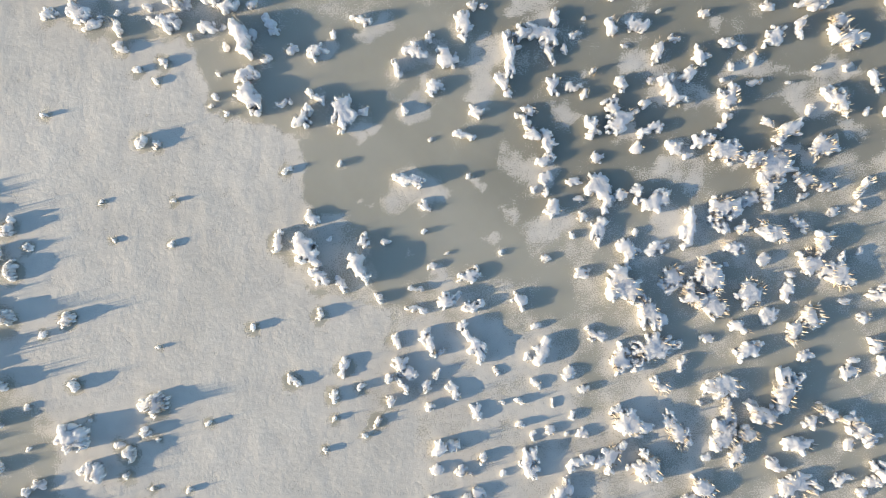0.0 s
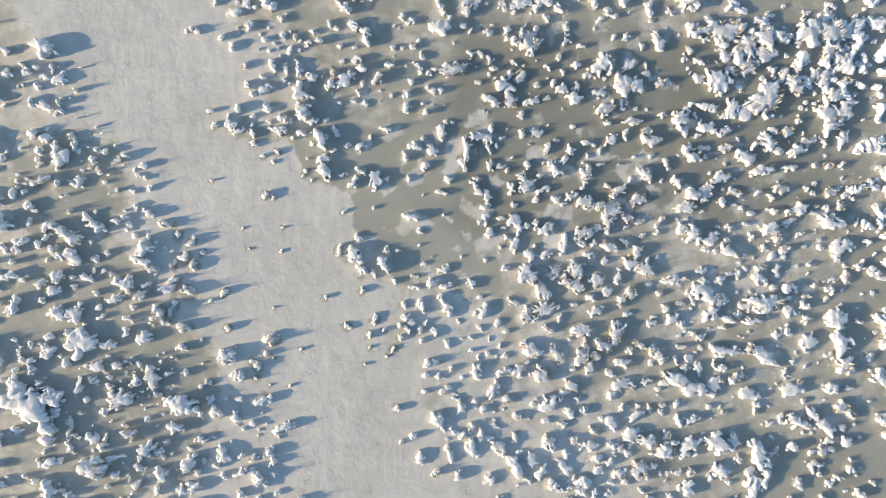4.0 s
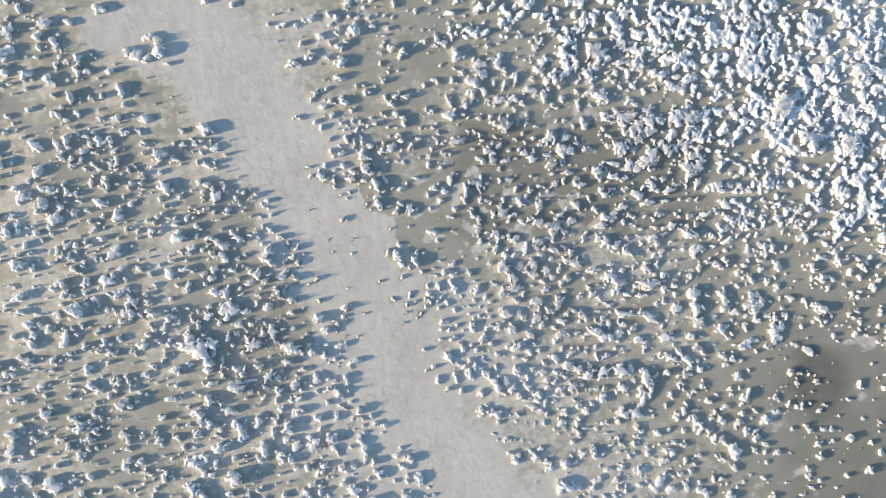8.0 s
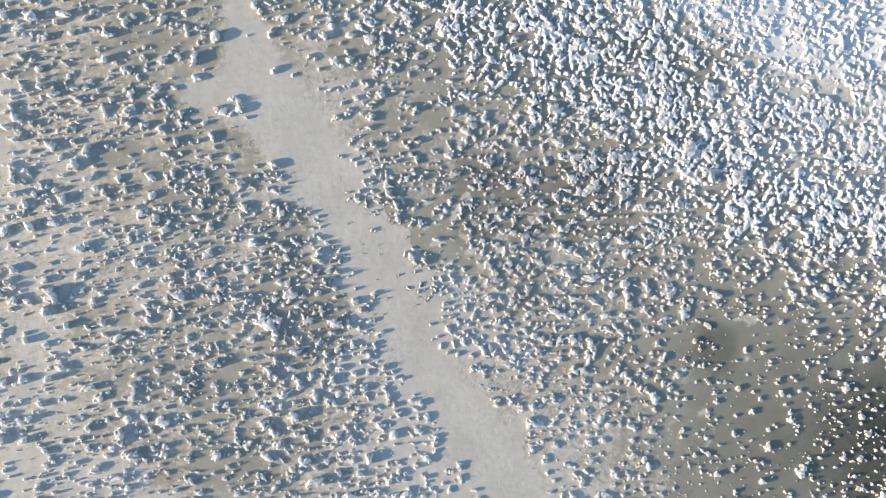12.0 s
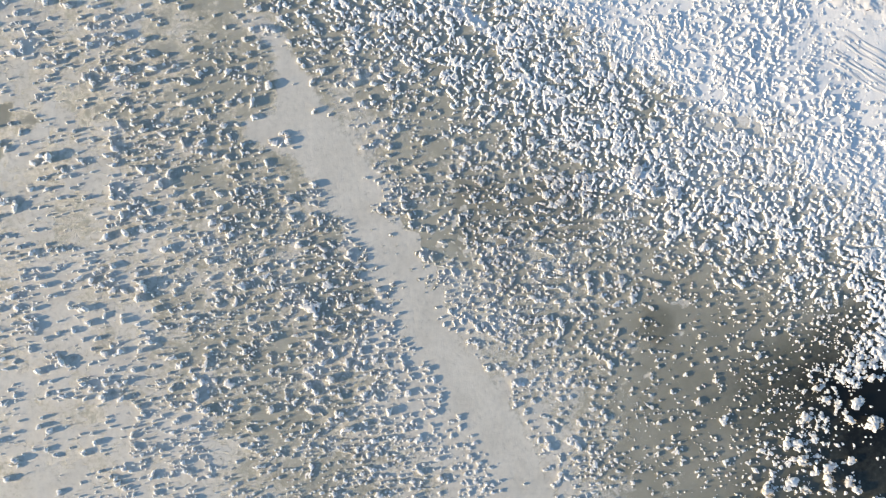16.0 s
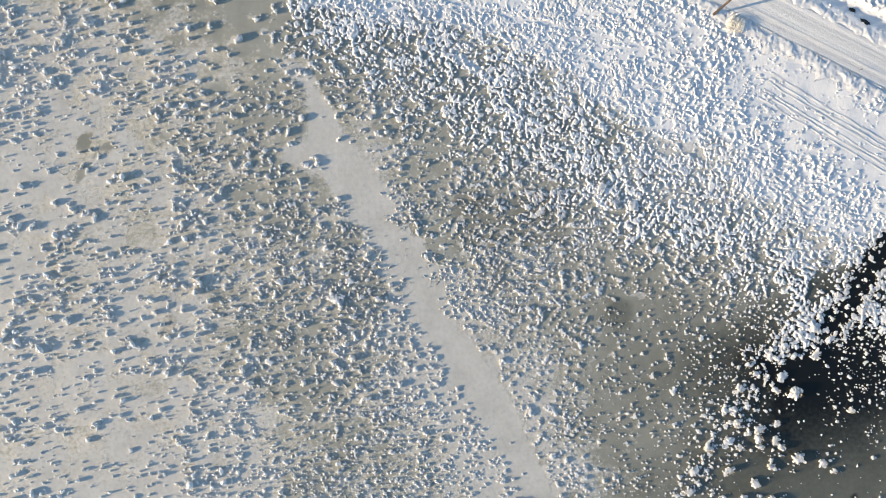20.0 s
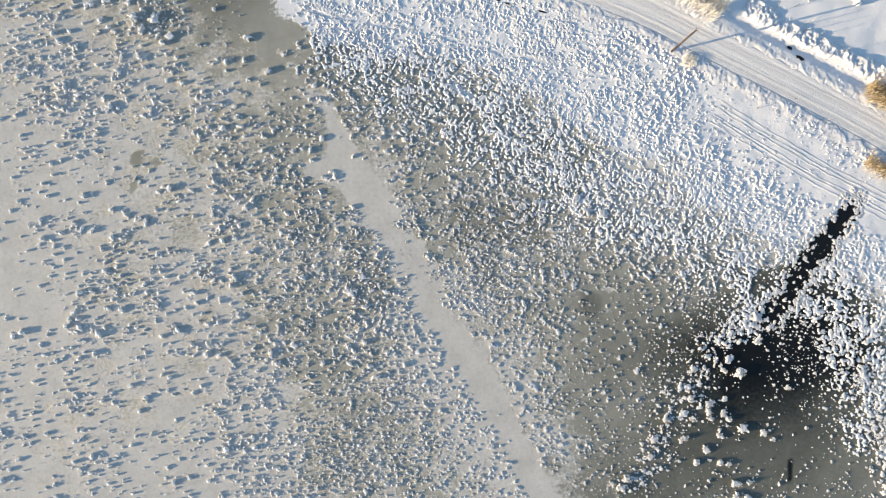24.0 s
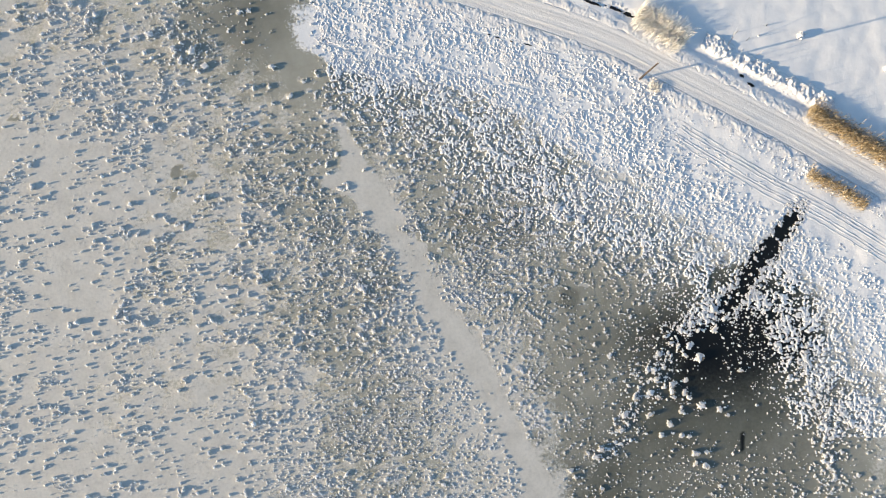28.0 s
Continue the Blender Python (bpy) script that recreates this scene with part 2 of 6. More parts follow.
# how thickly tussocks stand, one digit for each square of the marsh
STAND = [
    "2454414654210" "4" "999988" "60" "000000000000000000",
    "3354424553210" "1" "799999" "887631" "00000000000000",
    "2444423464221" "0" "589999" "99987520" "000000000000",
    "2455433442221" "0" "378899" "999998631" "00000000000",
    "2444333422221" "0" "478889" "9999998641" "0000000000",
    "1334544433443" "2" "568888" "99999998741" "000000000",
    "1223443324554" "4" "456788" "899999998741" "00000000",
    "2212222123445" "4" "534677" "6899999998631" "0000000",
    "3213222133565" "4" "442566" "67899999999631" "000000",
    "3311332223455" "5" "565466" "667899999998851" "00000",
    "3311333323355" "6" "666544" "677889999999862" "01110",
    "2211212443345" "6" "676644" "777778888999978" "74210",
    "3201113543345" "6" "677755" "777754567899999" "85311",
    "3212133432235" "6" "678764" "667654456899899" "96422",
    "2211223333455" "5" "678775" "566654456893578" "97532",
    "3221233322345" "6" "578776" "456655556741357" "77643",
    "2231133222245" "4" "357877" "555654456621346" "77655",
    "3322242102345" "4" "577777" "655653466421235" "56666",
    "4433222122456" "6" "678766" "655655454222112" "45666",
    "3332332222356" "5" "678866" "664555553332222" "34456",
    "2111233321135" "6" "665766" "665445443344334" "45566",
    "1131232221246" "6" "666776" "665444444455445" "55666",
    "1131232221246" "6" "666776" "665444444455445" "55666",
]
# how much frost lies on the ice, squares twice as wide
FROST = [
    "66653116999999999999", "77764311469999999999", "77776632233699999999", "88876533422358999999",
    "88876643733347899999", "88866654944433468999", "89867643785311235899", "88877653497521100489",
    "88777774469431100148", "88788774458832100025", "98888875556951100013", "98888875556951100013",
]
# where the ice is thin over deep water
DEPTH = [
    "00001210000000000000", "00000100000000000000", "00000000000000000000", "00010000000000000000",
    "00000000000000000000", "00000000000000010000", "00000000000011138510", "00000000000012599810",
    "00000000000011465310", "00000000000012333220", "00000000000023222210", "00000000000023222210",
]
CHANNEL_EAST = [(-20.93, 39.59), (-20.09, 36.23), (-18.83, 32.02), (-17.57, 26.14), (-15.63, 21.1), (-13.62, 16.89), (-11.26, 13.11), (-7.9, 8.49), (-5.21, 4.71), (-3.87, 2.61), (-3.36, 0.08), (-2.02, -1.77), (0.08, -5.8), (1.34, -8.74), (4.54, -12.52), (7.06, -16.73), (9.33, -21.77), (11.85, -26.81), (14.62, -31.44), (17.31, -36.06), (19, -40.26)]
CHANNEL_WEST = [(-26.39, 39.59), (-25.55, 32.02), (-23.45, 26.14), (-18.83, 19.84), (-15.21, 17.06), (-15.3, 11.85), (-18.32, 10.67), (-17.99, 9.33), (-14.12, 7.9), (-10.76, 4.54), (-8.91, 2.02), (-6.56, -1.34), (-5.21, -4.54), (-3.11, -8.74), (-0.67, -12.1), (2.69, -17.15), (5.55, -22.19), (8.57, -27.23), (10.93, -32.28), (13.11, -37.32), (14.37, -40.26)]
DITCH = [(52.11, 6.64), (53.12, 6.98), (54.13, 6.14), (53.62, 4.71), (52.2, 2.61), (50.77, 0.76), (49.93, -1.18), (47.74, -3.11), (46.73, -5.38), (45.22, -7.48), (43.37, -10), (40.18, -10), (39.84, -8.32), (42.53, -6.22), (44.21, -3.28), (46.31, -0.34), (47.74, 1.34), (49.93, 3.87)]
SNOW_EDGE = [(-20.34, 42.11), (-19.5, 36.23), (-17.57, 32.02), (-13.78, 29.08), (-5.38, 27.4), (1.34, 24.46), (6.39, 19.84), (13.95, 15.05), (23.2, 9.75), (31.6, 3.87), (38.33, -1.18), (41.27, -4.96), (45.89, -1.43), (48.83, -0.34), (51.78, -3.28), (55.56, -8.74), (59.34, -15.89), (64.38, -22.61), (68.59, -28.49), (73.63, -31.86)]
FURROWS = [[(-18.83, 31.18), (-14.54, 29.75), (-8.74, 28.83), (-3.36, 27.82), (3.03, 26.31), (7.82, 25.05), (15.13, 23.62), (21.52, 21.52), (27.4, 19)], [(-12.1, 37.07), (-9.5, 36.48), (-2.77, 34.55), (6.72, 31.77), (13.45, 30.09), (21.85, 26.98), (28.24, 23.2)]]
ROAD_LINE = [(-12.1, 42.95), (-2.02, 39.59), (5.55, 37.49), (14.79, 34.38), (22.36, 31.86), (27.4, 29.67), (34.12, 26.14), (43.37, 21.43), (51.78, 17.23), (60.18, 12.36), (68.59, 7.65), (76.99, 3.03)]
POND = [(-6.27, 3.64), (-6.2, 2.88), (-5.9, 2.49), (-5.14, 2.41), (-4.2, 2.51), (-4, 2.18), (-3.94, 1.66), (-3.81, 1.28), (-3.17, 1.14), (-2.6, 0.95), (-2.23, 0.55), (-2.18, -0.17), (-1.9, -0.55), (-1.66, -0.79), (-1.29, -0.65), (-1.1, -1.63), (-0.82, -1.96), (-0.06, -1.63), (0.22, -1.35), (0.5, -1.54), (1.63, -1.63), (1.73, -2.1), (2.1, -2.2), (2.2, -1.35), (1.54, -1.16), (1.07, -0.6), (1.16, -0.03), (0.97, 0.81), (1.16, 1.38), (2.48, 1.66), (2.48, 3.64)]
CHANNEL_NEAR = [(-7.87, 3.82), (-6.37, 3.82), (-6.2, 2.88), (-5.9, 2.49), (-5.14, 2.41), (-4.2, 2.51), (-4, 2.18), (-3.94, 1.66), (-3.81, 1.28), (-3.17, 1.14), (-2.6, 0.95), (-2.23, 0.55), (-2.18, -0.17), (-2.02, -0.55), (-2.79, -0.93), (-2.42, -1.35), (-2.04, -1.77), (-1.29, -1.82), (-0.72, -2.06), (-0.82, -2.57), (-1.19, -3.33), (-0.35, -4.08), (-0.11, -5.4), (-0.11, -5.96), (-4.49, -5.96), (-7.87, -2.57)]
POOL = [(41.86, -10.17), (45.47, -8.74), (46.73, -11.26), (48.25, -14.2), (49.76, -18.83), (50.6, -24.29), (51.78, -30.17), (52.62, -36.9), (25.72, -36.9), (27.57, -30.17), (29.5, -25.55), (32.02, -21.77), (34.55, -17.99), (37.07, -15.05), (39.59, -12.52)]
POOL_RIMS = [[(39.17, -8.74), (36.81, -10.84), (34.29, -13.36), (32.02, -17.15), (29.92, -20.09), (27.82, -23.45), (26.14, -26.81), (24.04, -30.59)], [(45.05, -6.64), (47.74, -8.74), (50.51, -12.1), (53.29, -15.47), (55.14, -19.25), (56.99, -23.87), (58.5, -28.49)], [(50.94, -12.1), (53.88, -16.31), (55.56, -20.93), (56.4, -25.55), (57.24, -30.17), (57.66, -34.38), (58.08, -38.58)]]
RUSH_FROST = [(-0.82, -2.2), (0.69, -2.2), (2.48, -2.57), (2.67, -4.27), (2.2, -5.4), (-0.16, -5.4), (-0.3, -4.08), (-1.1, -3.14)]

# ---- tussocks by hand: x, y, length, width, heading of the long side ----
WEST_CLUMPS = [
    (-6.53, 2.88, 0.24, 0.17, 20), (-6.06, 2.93, 0.42, 0.28, -50), (-5.8, 2.7, 0.32, 0.15, 20), (-5.38, 2.62, 0.34, 0.12, -60),
    (-5.39, 2.88, 0.11, 0.08, 0), (-5.35, 2.3, 0.24, 0.19, -45), (-4.88, 2.98, 0.17, 0.15, 0), (-4.82, 2.79, 0.13, 0.11, 0),
    (-4.55, 2.71, 0.4, 0.32, -20), (-4.3, 3.03, 0.28, 0.19, 20), (-3.89, 2.65, 0.28, 0.26, 0), (-4.16, 2.46, 0.13, 0.13, 0),
    (-4.64, 2.07, 0.23, 0.13, -30), (-5.05, 1.92, 0.15, 0.13, 0), (-6.63, 1.17, 0.11, 0.09, 0), (-4.98, 0.76, 0.28, 0.13, 80),
    (-4.71, 0.67, 0.17, 0.15, -70), (-4.75, 1.75, 0.15, 0.09, -60),
]
WEST_CLUMPS += [
    (-3.54, 2.98, 0.38, 0.19, 20), (-7.26, -0.79, 0.23, 0.17, 40), (-6.89, -1.04, 0.13, 0.13, 0), (-7.2, -1.43, 0.32, 0.19, 85),
    (-7.21, -2.24, 0.24, 0.21, 0), (-6.25, -2.27, 0.26, 0.21, -30), (-5.66, -0.29, 0.11, 0.08, 40), (-4.46, -0.27, 0.08, 0.07, 0),
    (-3.12, -2.39, 0.17, 0.09, 80), (-5.47, -0.93, 0.08, 0.08, 0), (-4.49, -0.99, 0.13, 0.08, 70), (-6.13, -3.35, 0.24, 0.15, -60),
    (-6.63, -2.5, 0.15, 0.11, 20), (-4.74, -3.68, 0.43, 0.32, -15), (-6.13, -4.27, 0.51, 0.36, 0), (-5.19, -4.5, 0.24, 0.21, -40),
    (-5.82, -4.81, 0.36, 0.23, 40), (-6.74, -5.02, 0.23, 0.19, 30),
]
WEST_CLUMPS += [
    (-6.95, -5.17, 0.19, 0.13, 40), (-4.91, -4.17, 0.21, 0.13, -50), (-4.72, -4.27, 0.09, 0.08, 0), (-5.38, -4.36, 0.21, 0.09, -15),
    (-5.24, -4.93, 0.24, 0.09, -80), (-3.87, -4, 0.13, 0.08, 20), (-6.93, -3.75, 0.13, 0.1, 60), (-4.72, -2.74, 0.08, 0.08, 0),
    (-5.85, -3.94, 0.08, 0.07, 0), (-6.89, -4.44, 0.08, 0.08, 0), (-4.82, -5.12, 0.09, 0.08, 0), (-4.2, -5.13, 0.11, 0.08, 20),
]
POND_CLUMPS = [
    (-3.28, 2.49, 0.68, 0.32, -65), (-3.15, 2.55, 0.24, 0.19, 0), (-2.84, 2.7, 0.36, 0.19, -50), (-3.62, 2.65, 0.11, 0.08, 80),
    (-3.56, 2.3, 0.19, 0.11, -60), (-3.26, 1.85, 0.43, 0.24, 35), (-3.17, 1.45, 0.55, 0.36, -15), (-3.7, 1.85, 0.08, 0.07, 0),
    (-3.75, 1.47, 0.12, 0.1, 0), (-3.83, 1.33, 0.09, 0.08, 0), (-3.56, 1.19, 0.11, 0.09, 70), (-2.89, 2.1, 0.17, 0.14, 20),
    (-2.49, 2.25, 0.24, 0.21, 0), (-2.6, 1.38, 0.26, 0.14, 20), (-2.27, 1.11, 0.45, 0.23, 42), (-3.12, 3.02, 0.21, 0.16, 0),
    (-2.06, 2.23, 0.34, 0.24, 15), (-1.76, 2.53, 0.18, 0.11, -70),
]
POND_CLUMPS += [
    (-1.29, 2.77, 0.34, 0.13, -20), (-2.09, 1.49, 0.32, 0.15, -30), (-1.59, 1.25, 0.55, 0.36, -78), (-1.24, 1.24, 0.23, 0.17, 25),
    (-0.57, 1.24, 0.21, 0.09, -80), (-0.16, 2.46, 0.18, 0.12, 70), (0.42, 2.68, 0.51, 0.23, -82), (-0.36, 2.24, 0.36, 0.18, -20),
    (-0.7, 1.96, 0.34, 0.14, -65), (0.13, 2.1, 0.45, 0.27, -72), (-0.08, 1.66, 0.41, 0.23, -35), (0.64, 1.22, 0.25, 0.19, 0),
    (0.43, 0.83, 0.38, 0.14, -15), (-0.14, 0.77, 0.1, 0.08, 0), (0.55, 3, 0.17, 0.14, 0), (1.4, 2.58, 0.35, 0.26, 0), (1.73, 2.53, 0.55, 0.23, -15),
    (1.84, 2.27, 0.43, 0.16, -70),
]
POND_CLUMPS += [
    (1.93, 2.79, 0.38, 0.13, 80), (1.2, 2.18, 0.6, 0.26, -86), (1.09, 1.71, 0.47, 0.17, -65), (2.1, 2.29, 0.24, 0.09, -60),
    (2.27, 2.53, 0.24, 0.12, 20), (2.44, 2.79, 0.1, 0.08, 0), (1.54, 1.26, 0.28, 0.16, -20), (1.32, 1.16, 0.16, 0.08, -80),
    (1.46, 1.05, 0.26, 0.12, -60), (1.61, 0.82, 0.43, 0.2, -15), (1.82, 0.72, 0.4, 0.23, -70), (1.77, 0.39, 0.3, 0.21, 45),
    (-1.66, 0.34, 0.11, 0.08, 80), (-2.56, 0.25, 0.16, 0.12, 0), (-2.7, -0.97, 0.32, 0.19, 80), (0.74, 2.98, 0.13, 0.1, 0),
    (-0.49, 0.06, 0.56, 0.19, -25), (-0.23, -0.36, 0.25, 0.13, -30),
]
POND_CLUMPS += [
    (-2.11, -0.58, 0.26, 0.15, -40), (-1.83, -0.91, 0.14, 0.08, 0), (-2.27, -1.07, 0.58, 0.32, -52), (-1.29, -0.93, 0.27, 0.19, 35),
    (-0.88, -0.97, 0.19, 0.1, 10), (-1.36, -1.35, 0.58, 0.32, -62), (-1.97, -1.56, 0.43, 0.2, -45), (-1.64, -1.68, 0.23, 0.15, -50),
    (-1, -1.89, 0.19, 0.14, -45), (-1.99, -2.18, 0.2, 0.12, -75), (-0.39, -1.75, 0.34, 0.1, 8), (-0.36, -2.08, 0.4, 0.12, -8),
    (0.11, -1.96, 0.32, 0.24, -30), (0.29, -1.89, 0.23, 0.09, 45), (0.5, -1.51, 0.38, 0.24, 38), (0.6, -2.06, 0.32, 0.19, 5),
    (-0.25, -0.79, 0.12, 0.08, 20), (-0.11, -1.35, 0.16, 0.11, 60),
]
POND_CLUMPS += [
    (0.14, -1.14, 0.12, 0.08, 20), (1.05, -1.13, 0.1, 0.08, 0), (0.5, 0.15, 0.12, 0.08, 60),
]
EAST_CLUMPS = [
    (1.93, 1.68, 0.34, 0.22, 60), (2.27, 1.66, 0.34, 0.12, 10), (2.44, 1.52, 0.24, 0.16, 70), (2.9, 2.65, 0.36, 0.24, -75), (3.3, 2.67, 0.4, 0.25, 12),
    (3.67, 2.27, 0.47, 0.2, 75), (3.68, 2.91, 0.11, 0.08, 60), (4.45, 2.87, 0.25, 0.19, -10), (3.96, 2.46, 0.22, 0.11, -10),
    (4.41, 2.16, 0.34, 0.24, -28), (4.83, 2.39, 0.26, 0.18, -10), (5.09, 2.32, 0.21, 0.08, -25), (5.28, 2.15, 0.24, 0.12, 75),
    (5.51, 2.98, 0.22, 0.16, 0), (6.34, 3, 0.4, 0.17, 12), (5.63, 2.49, 0.51, 0.24, 32), (6.05, 2.65, 0.4, 0.22, 70), (3.04, 1.68, 0.24, 0.19, 0),
]
EAST_CLUMPS += [
    (2.59, 1.9, 0.19, 0.12, 60), (3.56, 1.77, 0.2, 0.1, 75), (3.89, 1.55, 0.6, 0.31, -70), (4.19, 1.85, 0.36, 0.15, 38), (3.45, 1.38, 0.23, 0.18, 40),
    (2.97, 1.26, 0.38, 0.26, -50), (3.06, 1.08, 0.55, 0.28, 35), (2.57, 0.93, 0.4, 0.22, -75), (3.56, 0.95, 0.49, 0.18, 22),
    (3.33, 0.61, 0.25, 0.19, 0), (3.92, 0.64, 0.25, 0.2, -20), (4.17, 0.5, 0.16, 0.12, 0), (2.62, 0.44, 0.22, 0.18, 70), (4.78, 1.05, 0.34, 0.14, 60),
    (4.41, 0.74, 0.34, 0.24, 10), (5.51, 1.05, 0.24, 0.12, -22), (6.24, 1.28, 0.25, 0.14, 70), (7.18, 1.24, 0.16, 0.12, 60),
]
EAST_CLUMPS += [
    (6.34, 1.96, 0.14, 0.09, 0), (6.85, 1.99, 0.16, 0.1, 40), (5.3, 1.73, 0.22, 0.12, 10), (5.87, 1.71, 0.1, 0.06, 0), (4.76, 1.75, 0.12, 0.08, 20),
    (3.14, 2.32, 0.14, 0.08, -20), (7.34, 1.8, 0.4, 0.14, -72), (4.91, 1.99, 0.18, 0.08, -75), (1.91, -0.41, 0.3, 0.24, 0),
    (1.77, 0.11, 0.26, 0.19, 60), (1.58, -0.08, 0.12, 0.1, 0), (1.8, -0.13, 0.17, 0.08, 85), (2.29, 0.06, 0.3, 0.13, 5), (2.34, -0.24, 0.2, 0.08, 5),
    (2.41, -0.55, 0.22, 0.16, -40), (2.24, -0.85, 0.14, 0.09, -60), (1.77, -1.23, 0.2, 0.12, 0), (2.38, -1.49, 0.3, 0.16, -12),
]
EAST_CLUMPS += [
    (1.35, -1.92, 0.31, 0.19, -62), (1.63, -2.37, 0.22, 0.1, 20), (2.67, -0.08, 0.62, 0.31, -62), (3.04, -0.17, 0.25, 0.21, 0),
    (3.33, -0.13, 0.3, 0.17, 80), (3.61, -0.26, 0.53, 0.32, 15), (2.69, -0.74, 0.45, 0.24, 70), (3.29, -0.81, 0.16, 0.09, 88),
    (4.19, -0.74, 0.75, 0.21, 86), (3.18, -1.12, 0.43, 0.27, -50), (3.63, -1.07, 0.36, 0.22, 25), (5.09, -0.74, 0.25, 0.22, 60),
    (5.21, -0.24, 0.27, 0.21, 35), (6.1, -0.2, 0.2, 0.12, 25), (6.05, -0.65, 0.38, 0.14, -55), (4.92, -1.07, 0.47, 0.19, -32),
    (5.44, -1.26, 0.24, 0.18, 20), (6.62, -0.46, 0.2, 0.16, 40),
]
EAST_CLUMPS += [
    (7.04, -0.39, 0.19, 0.15, 45), (4.83, -1.33, 0.08, 0.08, 0), (5.91, -1.49, 0.18, 0.1, -10), (6.15, -1.46, 0.18, 0.1, -20),
    (7.06, -1.12, 0.14, 0.09, 80), (7.14, -2.22, 0.23, 0.16, 60), (7.32, -1.87, 0.24, 0.18, 0), (6.81, -1.96, 0.17, 0.14, 0),
    (5.02, -2.39, 0.45, 0.16, -30), (5.82, -1.77, 0.38, 0.19, 62), (5.54, -2.24, 0.38, 0.3, 42),
]
SPIKY_CLUMPS = [
    (6.71, 2.74, 0.36, 0.24, 0), (6.85, 2.46, 0.47, 0.34, -15), (4.88, 1.43, 0.43, 0.31, 82), (4.78, 0.58, 0.6, 0.41, -22),
    (5.82, 0.89, 0.53, 0.26, 30), (6.71, 1.38, 0.55, 0.24, -58), (6.43, 0.61, 0.51, 0.3, 42), (5.72, 0.48, 0.38, 0.28, 0), (5.3, 0.44, 0.34, 0.24, 45),
    (4.74, -0.41, 0.49, 0.43, 60), (5.6, 0.3, 0.58, 0.43, 30), (5.54, -0.11, 0.47, 0.32, 60), (5.6, -0.79, 0.6, 0.24, -36),
    (6.15, 0.06, 0.43, 0.24, -10), (6.51, -0.03, 0.34, 0.14, 12), (7.12, -0.03, 0.45, 0.12, 40), (6.43, -0.97, 0.36, 0.26, 60),
    (6.29, -1.28, 0.51, 0.32, -45),
]
SPIKY_CLUMPS += [
    (6.71, -1.52, 0.51, 0.41, -70), (3.09, -1.73, 0.68, 0.41, -36), (3.51, -2.12, 0.55, 0.32, -60), (3.89, -1.54, 0.45, 0.36, 32),
    (4.5, -1.54, 0.75, 0.41, -60), (4.22, -1.87, 0.45, 0.32, -40), (4.6, -2.06, 0.51, 0.38, 0), (5.25, -1.82, 0.58, 0.43, 80),
    (6.22, -2.2, 0.47, 0.34, 70), (5.96, -2.48, 0.4, 0.24, 70), (3.61, -2.76, 0.7, 0.4, 15), (3.04, -2.95, 0.43, 0.3, 72),
    (3.7, -3.37, 0.36, 0.24, -45), (3.14, -3.97, 0.6, 0.32, -28), (3.98, -4.17, 0.62, 0.3, -65), (2.9, -4.55, 0.45, 0.3, 62),
    (3.47, -4.74, 0.51, 0.43, 60), (4.78, -3.33, 0.55, 0.36, 0),
]
SPIKY_CLUMPS += [
    (4.83, -3.84, 0.58, 0.2, -82), (4.74, -4.22, 0.43, 0.4, 0), (5.16, -4.17, 0.36, 0.28, 0), (4.97, -4.55, 0.4, 0.26, 82),
    (5.77, -3.52, 0.66, 0.47, 62), (5.4, -3.89, 0.58, 0.24, -25), (7.04, -4.08, 0.43, 0.26, -42), (6.01, -5.07, 0.6, 0.41, 0),
    (4.45, -5.07, 0.45, 0.32, -25), (6.52, -3.84, 0.51, 0.14, -26),
]
SOUTH_CLUMPS = [
    (0.55, -2.62, 0.62, 0.24, -62), (-1.59, -3.04, 0.29, 0.16, 72), (-1.76, -3.52, 0.25, 0.14, -85), (-1.29, -3.37, 0.18, 0.12, 60),
    (-0.65, -3, 0.38, 0.23, -50), (-0.51, -3.16, 0.28, 0.21, 0), (-0.82, -3.25, 0.2, 0.16, 0), (-0.58, -3.42, 0.41, 0.1, -45),
    (-0.72, -2.62, 0.24, 0.16, -70), (-0.23, -2.55, 0.28, 0.19, 70), (-0.11, -2.69, 0.38, 0.13, -75), (-0.8, -3.63, 0.24, 0.16, 60),
    (-1.02, -3.97, 0.22, 0.11, 70), (-0.2, -3.37, 0.24, 0.13, 80), (-0.14, -3.7, 0.2, 0.15, 0), (0.27, -3.49, 0.28, 0.19, -40),
    (0.62, -3.8, 0.32, 0.17, -70), (0.01, -4.43, 0.43, 0.23, 32),
]
SOUTH_CLUMPS += [
    (0.25, -4.36, 0.25, 0.18, 85), (-0.03, -4.79, 0.23, 0.19, -40), (0.38, -4.81, 0.24, 0.2, 0), (0.74, -4.57, 0.22, 0.16, 30),
    (1.54, -4.69, 0.51, 0.26, -72), (0.55, -4.86, 0.08, 0.08, 0), (1.09, -4.85, 0.16, 0.11, 70), (1.35, -4.03, 0.24, 0.15, 20),
    (1.58, -4.22, 0.22, 0.1, 82), (1.87, -4.1, 0.24, 0.16, -60), (1.35, -3.64, 0.26, 0.1, -10), (1.07, -3.66, 0.16, 0.06, 0),
    (1.91, -3.66, 0.14, 0.08, 70), (2.43, -4.17, 0.21, 0.18, 0), (2.15, -4.19, 0.08, 0.08, 0), (2.24, -3.89, 0.2, 0.1, 80),
    (2.21, -3.14, 0.26, 0.21, 70), (1.73, -2.81, 0.4, 0.28, 62),
]
